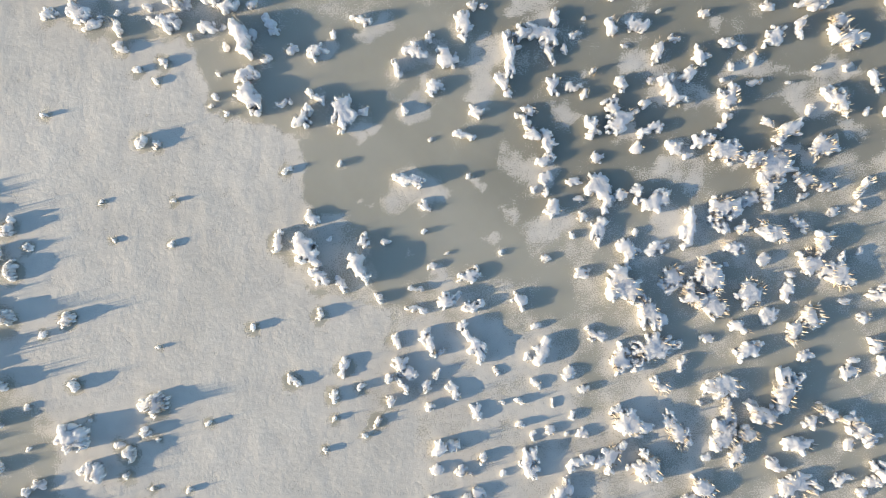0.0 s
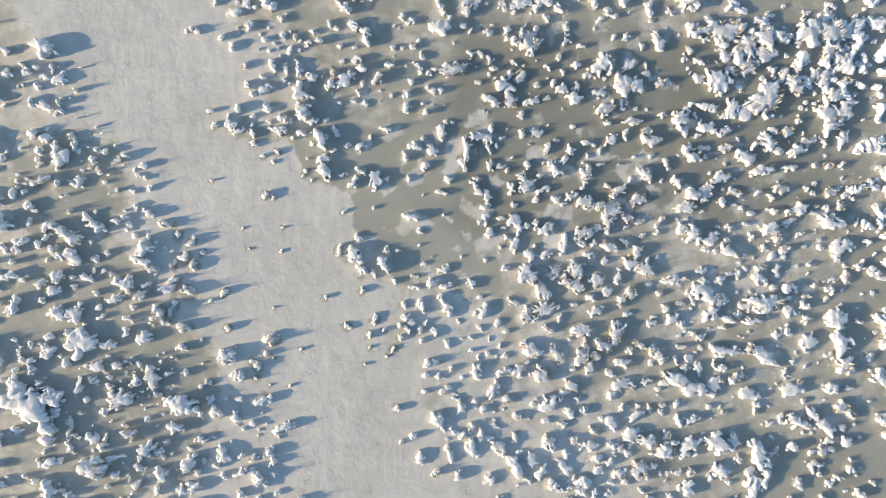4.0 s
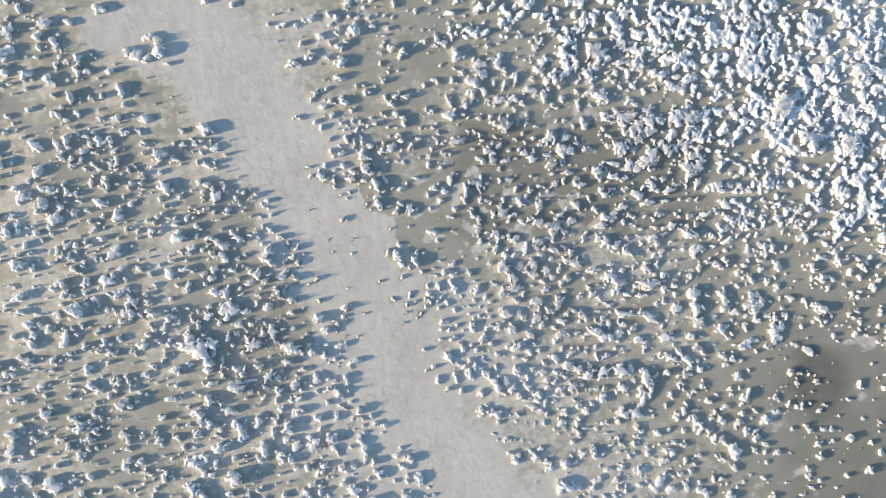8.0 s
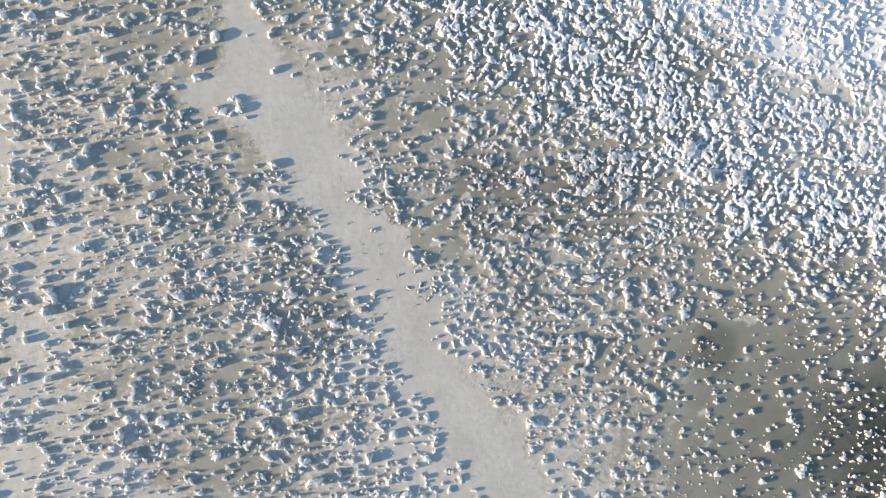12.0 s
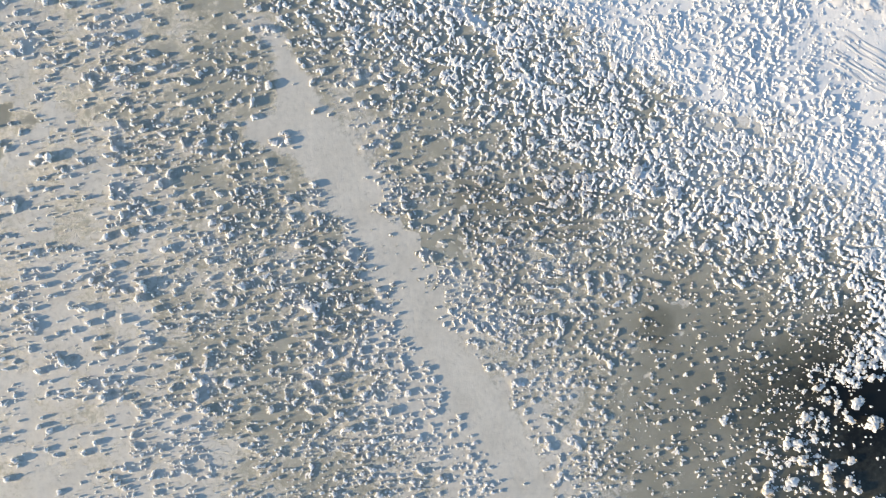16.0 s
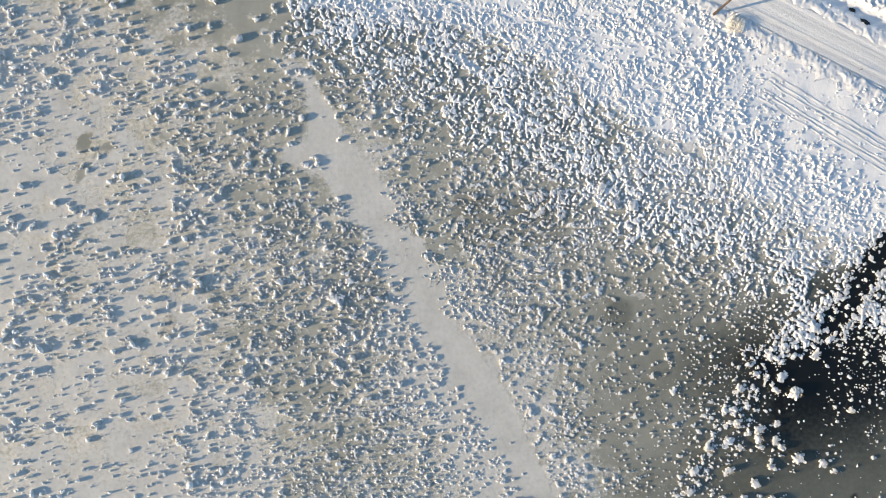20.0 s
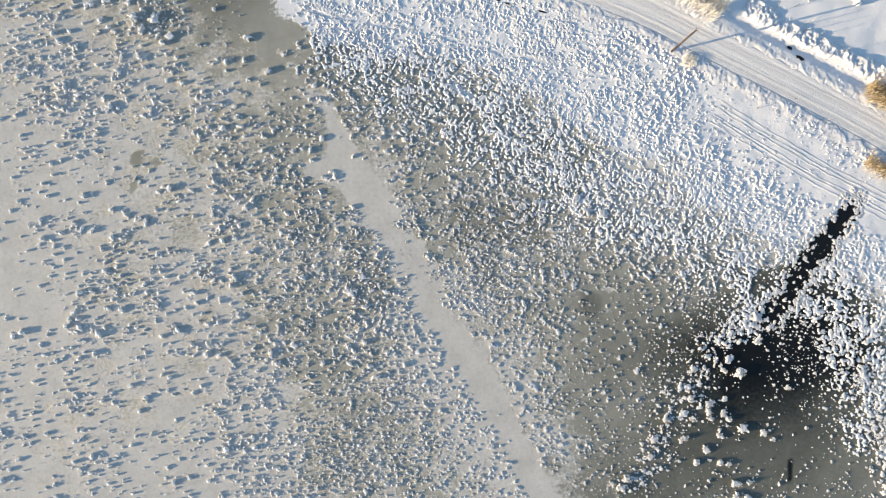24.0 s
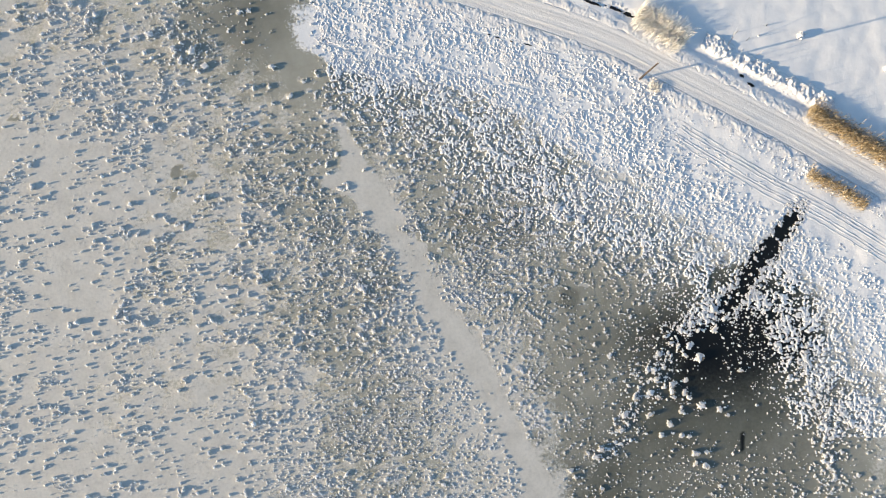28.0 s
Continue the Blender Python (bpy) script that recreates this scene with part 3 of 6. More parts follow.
SOUTH_CLUMPS += [
    (1.49, -2.9, 0.22, 0.1, 80), (1.63, -3.33, 0.2, 0.16, 0), (0.97, -3.14, 0.2, 0.08, -70), (2.43, -3.42, 0.18, 0.16, 0),
    (2.34, -4.64, 0.43, 0.22, 12), (2.1, -5.12, 0.34, 0.24, 80), (0.64, -5.16, 0.29, 0.24, 0), (-0.02, -3.14, 0.22, 0.1, 68),
    (0.03, -2.81, 0.14, 0.07, 40), (-2.46, -3.28, 0.25, 0.14, -40), (-1.24, -4.22, 0.1, 0.08, 0), (-1.9, -4.46, 0.11, 0.08, 0),
    (-1.76, -3.94, 0.13, 0.08, 70), (2.62, -2.53, 0.38, 0.16, -32), (4.08, -3, 0.29, 0.12, 72), (4.36, -3.66, 0.12, 0.08, 0),
    (3.37, -4.22, 0.16, 0.08, 0), (4.5, -2.57, 0.24, 0.12, 0),
]
SOUTH_CLUMPS += [
    (5.16, -2.76, 0.49, 0.23, 22), (5.25, -3.66, 0.26, 0.1, -12), (6.15, -2.88, 0.27, 0.24, 0), (6.9, -3.14, 0.3, 0.21, 10),
    (6.95, -2.95, 0.16, 0.12, 0), (6.24, -3.99, 0.28, 0.24, 0), (6.9, -4.36, 0.26, 0.16, 80), (7.23, -4.32, 0.3, 0.19, 50),
    (7.32, -2.67, 0.3, 0.19, -60), (6.05, -4.36, 0.53, 0.26, 0), (5.63, -4.74, 0.32, 0.19, -42), (6.76, -4.93, 0.4, 0.17, 20),
    (4.5, -4.57, 0.18, 0.12, 70), (7.28, -5.02, 0.3, 0.26, 0), (7.09, -5.16, 0.24, 0.18, 0), (5.91, -2.57, 0.21, 0.14, 0),
    (6.38, -3.66, 0.12, 0.08, 0),
]
# large single clumps farther out
OUTER_CLUMPS = [
    (-12.1, -5.88, 1.85, 0.92, -15),
    (-25.38, 27.15, 1.01, 0.76, -20), (-22.69, 22.69, 0.84, 0.76, 0),
    (-20.68, 24.88, 0.67, 0.5, 0), (-35.47, 27.15, 1.09, 0.84, 0), (-37.32, 29.33, 1.26, 0.84, 50), (-40.01, 29.67, 1.18, 0.76, -40),
    (-43.62, 31.86, 1.34, 0.92, -10), (-45.72, 31.35, 1.18, 0.84, 0), (-39, 27.99, 1.01, 0.67, 60), (-55.39, 36.23, 1.01, 0.84, 0),
    (-58.5, 35.39, 0.92, 0.76, 0), (-51.61, 34.8, 0.84, 0.67, 0),
]
OUTER_CLUMPS += [
    (-52.87, 33.87, 0.84, 0.67, -40), (-30.17, 35.22, 0.84, 0.67, 0), (-28.91, 35.39, 0.76, 0.59, 0), (-63.54, 36.06, 0.84, 0.5, 0),
    (-63.37, 34.04, 0.84, 0.67, 0), (-29.75, 30.76, 0.76, 0.59, 0), (-29.75, -4.29, 0.76, 0.59, 0), (-27.06, -3.87, 1.09, 0.59, -40),
]
POOL_BUSHES = [
    (35.97, -15.89, 0.84, 0.67, 0), (38.08, -16.14, 1.26, 1.01, 60), (32.02, -15.63, 0.92, 0.67, 80), (34.12, -20.09, 1.01, 0.76, 20),
    (34.04, -21.1, 1.01, 0.76, 80), (34.21, -21.94, 0.76, 0.67, 0), (32.02, -22.02, 0.84, 0.67, 0), (35.81, -21.35, 0.92, 0.76, 60),
    (36.48, -22.02, 0.76, 0.59, 0), (38.33, -23.28, 1.18, 1.01, 0), (41.1, -23.87, 0.92, 0.76, 60), (44.13, -18.07, 0.67, 0.59, 0),
    (30.76, -24.54, 1.01, 0.76, 20), (33.7, -25.97, 1.01, 0.76, -60), (35.39, -24.12, 0.92, 0.67, 0), (37.49, -30.34, 1.09, 0.76, 0),
    (28.41, -22.19, 0.92, 0.84, 0), (26.98, -24.63, 0.84, 0.76, 0),
]
POOL_BUSHES += [
    (26.39, -26.81, 1.01, 0.76, 20), (23.37, -29.75, 1.01, 0.84, 0), (22.61, -30.85, 1.26, 0.76, 10), (21.52, -30.34, 0.76, 0.67, 0),
    (32.44, -27.65, 0.76, 0.67, 0), (37.49, -31.86, 0.76, 0.59, 60), (39, -32.19, 1.01, 0.67, -40), (40.34, -11.94, 1.26, 0.84, 35),
    (31.6, -19.42, 1.09, 0.67, 82), (39.17, -30.17, 0.76, 0.59, 0), (36.06, -19.42, 0.76, 0.59, 0), (42.28, -24.71, 0.59, 0.5, 0),
    (35.39, -27.65, 0.84, 0.59, 20), (36.65, -27.82, 0.67, 0.5, 0), (23.62, -35.64, 0.84, 0.67, 0), (19, -32.86, 0.84, 0.67, 20),
    (19.67, -33.96, 0.67, 0.59, 0), (40.85, -2.02, 0.5, 0.42, 0),
]

# tussocks of the wider ring round the first view
WEST_RING = [
    (-11.76, 5.23, 0.7, 0.54, -60), (-11.32, 4.28, 0.45, 0.35, 60), (-11.75, 4.32, 0.35, 0.19, -30), (-10.83, 3.92, 0.22, 0.16, 20),
    (-11.27, 3.64, 0.16, 0.13, 0), (-11.75, 3.4, 0.57, 0.22, -35), (-11.74, 2.45, 0.51, 0.24, 10), (-10.95, 2.5, 0.21, 0.18, 0),
    (-11.34, 1.86, 0.83, 0.53, -72), (-11.98, 1.81, 0.24, 0.21, 0), (-8.72, 1.62, 0.27, 0.19, 0), (-11.82, 1.17, 0.38, 0.3, 0),
    (-10.7, 1.13, 0.45, 0.3, 30), (-9.94, 1.1, 0.24, 0.13, -20), (-11.15, 0.7, 0.33, 0.14, 10), (-10.99, 0.22, 0.27, 0.21, 0),
    (-10.49, 0.02, 0.4, 0.33, 0), (-10.14, -0.25, 0.54, 0.3, -10),
]
WEST_RING += [
    (-11.57, -0.26, 0.57, 0.33, 0), (-10.94, -0.57, 0.99, 0.4, -20), (-11.97, -0.82, 0.41, 0.16, 85), (-11.52, -0.94, 0.37, 0.21, 0),
    (-8.55, 0.12, 0.3, 0.25, 0), (-7.99, -0.19, 0.57, 0.24, -20), (-8.99, -0.52, 0.24, 0.19, 0), (-8.66, -0.96, 0.76, 0.46, 70),
    (-8.78, -1.31, 0.73, 0.3, -15), (-8.43, -1.56, 0.46, 0.27, -20), (-7.67, -0.48, 0.33, 0.18, -40), (-7.24, -0.71, 0.33, 0.19, 80),
    (-7.46, -1.19, 0.35, 0.27, -30), (-7.86, -1.46, 0.3, 0.21, 80), (-7.19, -1.43, 0.43, 0.18, 82), (-6.92, -1.06, 0.14, 0.13, 0),
    (-10.88, -1.21, 0.76, 0.37, -10), (-10.18, -1.25, 0.3, 0.21, 0),
]
WEST_RING += [
    (-9.85, -1.08, 0.32, 0.18, -40), (-11.33, -1.8, 0.57, 0.4, -20), (-10.42, -1.84, 0.45, 0.24, -30), (-11.88, -2.01, 0.4, 0.27, 0),
    (-11.65, -1.29, 0.24, 0.16, 0), (-10.21, -1.6, 0.24, 0.14, 80), (-9.93, -1.63, 0.18, 0.14, 0), (-9.7, -1.71, 0.21, 0.16, 0),
    (-10.88, -1.81, 0.21, 0.13, 0), (-9.26, -2, 0.67, 0.46, -10), (-9.57, -2.48, 0.57, 0.3, 20), (-8.86, -2.36, 0.6, 0.24, -5),
    (-8.62, -2.04, 0.35, 0.14, 30), (-7.98, -2.15, 0.67, 0.3, 20), (-7.79, -1.91, 0.51, 0.21, 20), (-7.32, -2.23, 0.51, 0.21, -15),
    (-6.23, -2.25, 0.29, 0.24, 0), (-10.85, -2.12, 0.3, 0.21, 0),
]
WEST_RING += [
    (-11.48, -2.25, 0.41, 0.29, 0), (-10.18, -2.27, 0.24, 0.21, 0), (-11.32, -2.91, 0.57, 0.4, 20), (-10.76, -2.96, 0.64, 0.51, 80),
    (-10.05, -2.72, 0.24, 0.19, 0), (-8.22, -2.95, 0.57, 0.45, -60), (-7.9, -2.9, 0.4, 0.14, 85), (-9.97, -3.03, 0.35, 0.18, 20),
    (-9.02, -2.74, 0.3, 0.16, 0), (-7.5, -3.34, 0.45, 0.24, -20), (-10.52, -3.8, 1.24, 0.68, 20), (-11.63, -4.16, 0.57, 0.43, 70),
    (-11.56, -3.65, 0.4, 0.24, 0), (-9.73, -3.86, 0.51, 0.27, 20), (-8.69, -3.7, 0.6, 0.51, -30), (-7.5, -3.98, 0.38, 0.21, -25),
    (-6.14, -4.21, 0.48, 0.43, 0), (-4.73, -3.68, 0.41, 0.33, 0),
]
WEST_RING += [
    (-10.12, -4.55, 0.45, 0.37, -20), (-9.48, -4.54, 0.38, 0.27, 20), (-11.08, -4.47, 0.37, 0.27, 0), (-7.74, -4.3, 0.27, 0.16, 0),
    (-7.41, -4.77, 0.35, 0.24, 0), (-5.74, -4.8, 0.35, 0.25, 60), (-5.19, -4.52, 0.3, 0.21, -60), (-8.42, -4.94, 0.76, 0.4, -55),
    (-8.93, -5.02, 0.41, 0.27, 30), (-10.67, -5.19, 0.57, 0.21, 80), (-10.28, -4.98, 0.38, 0.21, 0), (-9.32, -5.58, 0.86, 0.62, 30),
    (-9.72, -5.18, 0.35, 0.21, -50), (-11.55, -5.51, 0.92, 0.56, 10), (-11.36, -5.98, 0.45, 0.29, 70), (-8.25, -5.44, 0.35, 0.18, -10),
    (-7.57, -5.7, 0.95, 0.53, 15), (-6.62, -5.53, 0.32, 0.27, 60),
]
WEST_RING += [
    (-6.7, -5.04, 0.24, 0.16, 0), (-6.45, -5.96, 0.57, 0.38, -45), (-5.87, -6.07, 0.37, 0.3, -60), (-5.74, -5.53, 0.35, 0.14, -10),
    (-5.1, -5.56, 0.73, 0.27, 10), (-10.59, -5.98, 0.21, 0.18, 0), (-10.43, -5.58, 0.27, 0.21, 0), (-5.34, -6.27, 0.27, 0.21, 0),
    (-4.38, -6.43, 0.73, 0.3, 15), (-10.95, -6.62, 0.4, 0.18, 78), (-11.62, -6.83, 0.67, 0.33, 10), (-10.27, -6.73, 0.57, 0.4, -30),
    (-9.95, -7.01, 0.41, 0.3, -75), (-9.08, -6.61, 0.51, 0.38, -60), (-8.68, -7.09, 0.7, 0.56, 40), (-8.2, -7.19, 0.33, 0.27, 60),
    (-7.73, -6.44, 0.54, 0.33, -20), (-7.93, -6.87, 0.24, 0.18, 60),
]
WEST_RING += [
    (-6.93, -6.81, 0.48, 0.27, 10), (-6.29, -7.23, 0.67, 0.32, -70), (-11.46, -7.5, 0.67, 0.24, 10), (-10.27, -7.62, 0.99, 0.68, -32),
    (-9.55, -7.36, 0.76, 0.24, 20), (-8.83, -7.67, 0.35, 0.21, -30), (-8.12, -7.88, 0.48, 0.35, -60), (-7.32, -7.56, 0.6, 0.46, 20),
    (-6.81, -7.44, 0.18, 0.16, 0), (-4.7, -7.46, 0.33, 0.21, 70), (-5.65, -7.79, 0.48, 0.3, 20), (-5.33, -7.36, 0.35, 0.19, 30),
    (-9.55, -7.89, 0.41, 0.24, 0),
]
SOUTH_RING = [
    (-0.89, -5.78, 0.24, 0.18, 70), (-0.4, -6.65, 0.32, 0.27, 0), (-0.75, -6.84, 0.21, 0.14, 60), (-0.19, -7.28, 0.51, 0.24, -75),
    (0.31, -6.17, 0.45, 0.29, -50), (-0.05, -5.29, 0.3, 0.21, 60), (0.51, -5.29, 0.24, 0.18, 60), (1.07, -5.77, 0.4, 0.21, -75),
    (1.74, -5.8, 0.24, 0.21, 0), (2.05, -5.24, 0.51, 0.21, 75), (1.42, -6.35, 0.35, 0.24, 50), (1.11, -6.61, 0.3, 0.18, 80),
    (1.39, -6.96, 0.54, 0.27, -70), (0.71, -7.2, 0.51, 0.24, -75), (0.32, -7.76, 0.33, 0.24, 60), (0.95, -7.84, 0.32, 0.24, 70),
    (1.66, -6.56, 0.43, 0.21, -75), (1.9, -6.69, 0.32, 0.21, 10),
]
SOUTH_RING += [
    (2.22, -6.99, 0.45, 0.27, -30), (2.7, -7.51, 0.6, 0.38, -50), (3.26, -7.35, 0.57, 0.27, -80), (2.7, -6.71, 0.4, 0.18, -80),
    (2.45, -5.52, 0.33, 0.18, -60), (3.73, -5.67, 0.57, 0.38, 60), (3.65, -6.18, 0.29, 0.21, 0), (3.25, -5.64, 0.24, 0.18, 0),
    (2.77, -6.03, 0.27, 0.18, 0), (4.37, -5.91, 0.4, 0.18, -45), (4.2, -5.35, 0.51, 0.21, 20), (4.16, -6.28, 0.32, 0.14, 0),
    (3.73, -6.79, 0.51, 0.29, -60), (4.29, -7.14, 0.37, 0.18, -75), (4.21, -7.58, 0.54, 0.24, -50), (3.5, -7.74, 0.45, 0.35, 80),
    (4.53, -6.75, 0.27, 0.18, 70), (5.68, -5.35, 0.3, 0.21, 70),
]
SOUTH_RING += [
    (6.43, -5.98, 0.51, 0.3, 30), (5.64, -6.22, 0.48, 0.29, -60), (5.12, -6.46, 0.35, 0.21, -30), (5.09, -6.91, 0.45, 0.3, 0),
    (6.28, -6.54, 0.51, 0.35, 60), (6.76, -6.77, 0.57, 0.33, -10), (5.96, -6.97, 0.3, 0.21, 60), (6.2, -7.17, 0.27, 0.21, 0),
    (5.65, -7.42, 0.33, 0.21, 60), (7.31, -7.09, 0.67, 0.51, 60), (6.52, -7.65, 0.6, 0.45, -60), (5.25, -7.7, 0.41, 0.24, 0),
    (5.89, -7.76, 0.48, 0.21, 0), (7, -7.54, 0.27, 0.18, 0), (7.23, -5.66, 0.24, 0.14, 0), (7.66, -5.66, 0.27, 0.18, 60),
    (7.71, -6.13, 0.43, 0.24, -75), (8.18, -6.13, 0.45, 0.24, 20),
]
SOUTH_RING += [
    (7.39, -6.61, 0.33, 0.21, 70), (8.11, -6.93, 0.83, 0.4, 35), (8.9, -6.84, 0.73, 0.53, -30), (8.66, -5.73, 0.24, 0.18, 0),
    (9.14, -5.89, 0.18, 0.14, 0), (9.46, -6.76, 0.4, 0.3, 60), (10.1, -7.24, 0.83, 0.48, -60), (9.62, -7.32, 0.3, 0.21, -60),
    (10.66, -7.11, 0.41, 0.22, 40), (10.47, -7.74, 0.35, 0.29, 0), (9.07, -7.72, 0.51, 0.35, -60), (9.94, -7.71, 0.45, 0.24, 0),
    (8.11, -7.72, 0.3, 0.21, 60),
]
EAST_RING = [
    (7.62, -4.86, 0.92, 0.3, -20), (8.18, -5.14, 1.15, 0.37, -20), (8.74, -5.09, 0.54, 0.4, 60), (9.45, -4.85, 0.37, 0.24, 70),
    (9.61, -4.72, 0.24, 0.18, 0), (9.88, -5.33, 0.57, 0.37, -20), (11.2, -5.16, 0.54, 0.4, -20), (11.44, -4.92, 0.18, 0.13, 0),
    (12.4, -5.08, 0.41, 0.33, -30), (10.4, -4.13, 0.8, 0.4, -35), (9.13, -3.98, 0.92, 0.33, -15), (9.92, -3.93, 0.4, 0.24, 75),
    (11.75, -3.73, 0.51, 0.43, 30), (10.72, -3.49, 0.3, 0.21, -60), (12.71, -3.72, 0.76, 0.45, -60), (12.79, -4.44, 0.45, 0.38, 0),
    (12.31, -4.12, 0.32, 0.18, 10), (8.34, -4.51, 0.43, 0.21, -75),
]
EAST_RING += [
    (9.05, -4.5, 0.38, 0.18, -10), (7.78, -3.87, 0.32, 0.14, 0), (8.02, -4.22, 0.24, 0.21, 0), (12.24, -6.27, 0.6, 0.37, -20),
    (11.84, -5.95, 0.48, 0.22, -50), (12.72, -5.71, 0.48, 0.33, 10), (12.8, -6.35, 0.35, 0.18, 0), (11.45, -6.19, 0.67, 0.37, -20),
    (11.21, -6.91, 0.38, 0.29, -30), (12.17, -7.07, 0.38, 0.29, 60), (11.93, -7.47, 0.41, 0.27, 0), (12.41, -6.99, 0.24, 0.18, 0),
    (12.88, -6.75, 0.35, 0.25, 0), (8.55, 0.87, 0.67, 0.3, 70), (7.92, 0.39, 0.67, 0.3, 20), (8.15, 0.79, 0.48, 0.35, 40),
    (7.67, 1.15, 0.51, 0.29, -60), (9.42, 0.88, 0.45, 0.21, -10),
]
EAST_RING += [
    (9.02, 1.35, 0.67, 0.27, 10), (10.14, 0.88, 0.29, 0.13, 20), (10.9, 0.96, 0.32, 0.25, 20), (12.34, 0.89, 0.35, 0.3, 0),
    (11.34, 0.33, 0.54, 0.33, 20), (10.62, 0.32, 0.24, 0.18, 0), (9.91, 0.24, 0.27, 0.16, -10), (12.69, 0.45, 0.33, 0.27, 60),
    (12.37, -0.03, 0.86, 0.37, -25), (10.54, -0.23, 0.67, 0.46, 30), (11.02, -0.04, 0.48, 0.21, 20), (10.75, -0.55, 0.37, 0.21, 80),
    (8.16, -0.4, 0.51, 0.38, 60), (7.81, -0.25, 0.48, 0.27, 50), (8.72, -0.53, 0.57, 0.45, 40), (9.16, -0.64, 0.27, 0.21, 60),
    (9.27, -0.91, 0.73, 0.21, -25), (8.56, -0.88, 0.27, 0.16, 0),
]
EAST_RING += [
    (10.6, -1.11, 0.38, 0.18, 30), (10.94, -0.87, 0.32, 0.21, 30), (12.06, -0.78, 0.21, 0.18, 0), (12.69, -0.81, 0.67, 0.46, 10),
    (10.18, -1.67, 0.51, 0.38, -60), (10.31, -1.43, 0.27, 0.18, 0), (10.71, -1.5, 0.27, 0.21, 60), (8.4, -1.55, 0.45, 0.24, 10),
    (9.28, -1.64, 0.18, 0.13, 0), (7.61, -1.81, 0.73, 0.21, 0), (8.56, -2.15, 0.92, 0.53, -20), (8.96, -2.39, 0.6, 0.45, -50),
    (8.73, -2.79, 0.51, 0.33, 20), (10.4, -2.54, 0.99, 0.4, 5), (9.76, -2.62, 0.41, 0.27, 0), (10.63, -2.06, 0.3, 0.21, 60),
    (11.03, -2.01, 0.41, 0.29, 20), (11.59, -2.3, 0.38, 0.14, 0),
]
EAST_RING += [
    (12.26, -2.37, 0.21, 0.16, 60), (11.11, -2.78, 0.51, 0.35, 60), (12.55, -3.01, 0.64, 0.51, 60), (12.86, -1.73, 0.4, 0.24, 75),
    (12.46, -1.78, 0.32, 0.14, 15), (10, -3.1, 0.51, 0.3, -10), (9.28, -3.02, 0.45, 0.21, -15), (7.77, -2.55, 0.32, 0.18, -10),
    (8.01, -2.23, 0.25, 0.14, -30), (7.53, -3.03, 0.45, 0.27, 10), (11.67, -3.01, 0.35, 0.22, 30),
]
NORTH_EAST_RING = [
    (9.16, 5.81, 1.05, 0.7, 0), (9.8, 5.41, 0.83, 0.51, 70), (10.44, 5.65, 0.83, 0.67, 0), (10.36, 5.18, 0.67, 0.45, 20), (10.04, 4.94, 0.57, 0.3, 30),
    (9.56, 5.09, 0.51, 0.38, 60), (11.71, 5.66, 0.83, 0.67, 20), (12.5, 5.82, 0.83, 0.6, 0), (12.27, 5.19, 0.73, 0.4, 40),
    (12.67, 4.95, 0.57, 0.33, -10), (8.29, 5.84, 0.6, 0.4, 0), (9.09, 5.09, 0.45, 0.35, 20), (8, 5.25, 0.29, 0.18, -40), (8.29, 4.93, 0.41, 0.18, -30),
    (8.98, 4.37, 0.86, 0.67, -60), (8.29, 4.37, 0.37, 0.27, 60), (9.81, 4.62, 0.45, 0.24, 20), (9.72, 4.78, 0.32, 0.24, 60),
]
NORTH_EAST_RING += [
    (10.92, 4.54, 0.46, 0.27, 70), (11.32, 4.7, 0.32, 0.24, -60), (11.24, 4.15, 0.67, 0.3, -65), (11.55, 4.94, 0.35, 0.24, 0),
    (11.87, 4.47, 0.51, 0.3, 60), (12.19, 4.39, 0.51, 0.35, 20), (12.83, 4.31, 0.35, 0.24, 0), (9.33, 3.5, 0.6, 0.32, 65), (9.73, 3.34, 0.57, 0.38, 0),
    (8.46, 3.5, 0.76, 0.24, -10), (7.74, 3.13, 0.51, 0.38, -40), (8.54, 2.81, 0.67, 0.35, -20), (7.9, 2.78, 0.43, 0.21, 80),
    (9.1, 2.75, 0.41, 0.21, 10), (12.43, 3.83, 0.51, 0.38, 40), (12.28, 3.28, 0.86, 0.51, -40), (12.75, 3.36, 0.6, 0.45, 0),
    (12.36, 2.88, 0.67, 0.35, 20),
]
NORTH_EAST_RING += [
    (11.01, 2.76, 0.41, 0.24, 20), (12.76, 2.48, 0.57, 0.33, 70), (10.45, 2.39, 0.64, 0.38, -40), (8.07, 2.02, 0.67, 0.35, -15),
    (9.1, 2.23, 0.45, 0.27, 0), (8.38, 2.22, 0.24, 0.18, 0), (10.77, 2.12, 0.32, 0.21, 0), (11.33, 2.19, 0.51, 0.33, 40),
    (11.65, 2.45, 0.41, 0.21, 10), (9.74, 1.96, 0.51, 0.4, -30), (10.22, 1.6, 0.73, 0.35, 20), (11.89, 1.72, 0.24, 0.21, 0),
    (12.29, 1.72, 0.35, 0.21, 0), (11.09, 1.65, 0.38, 0.21, 10), (10.05, 2.34, 0.35, 0.21, 50),
]
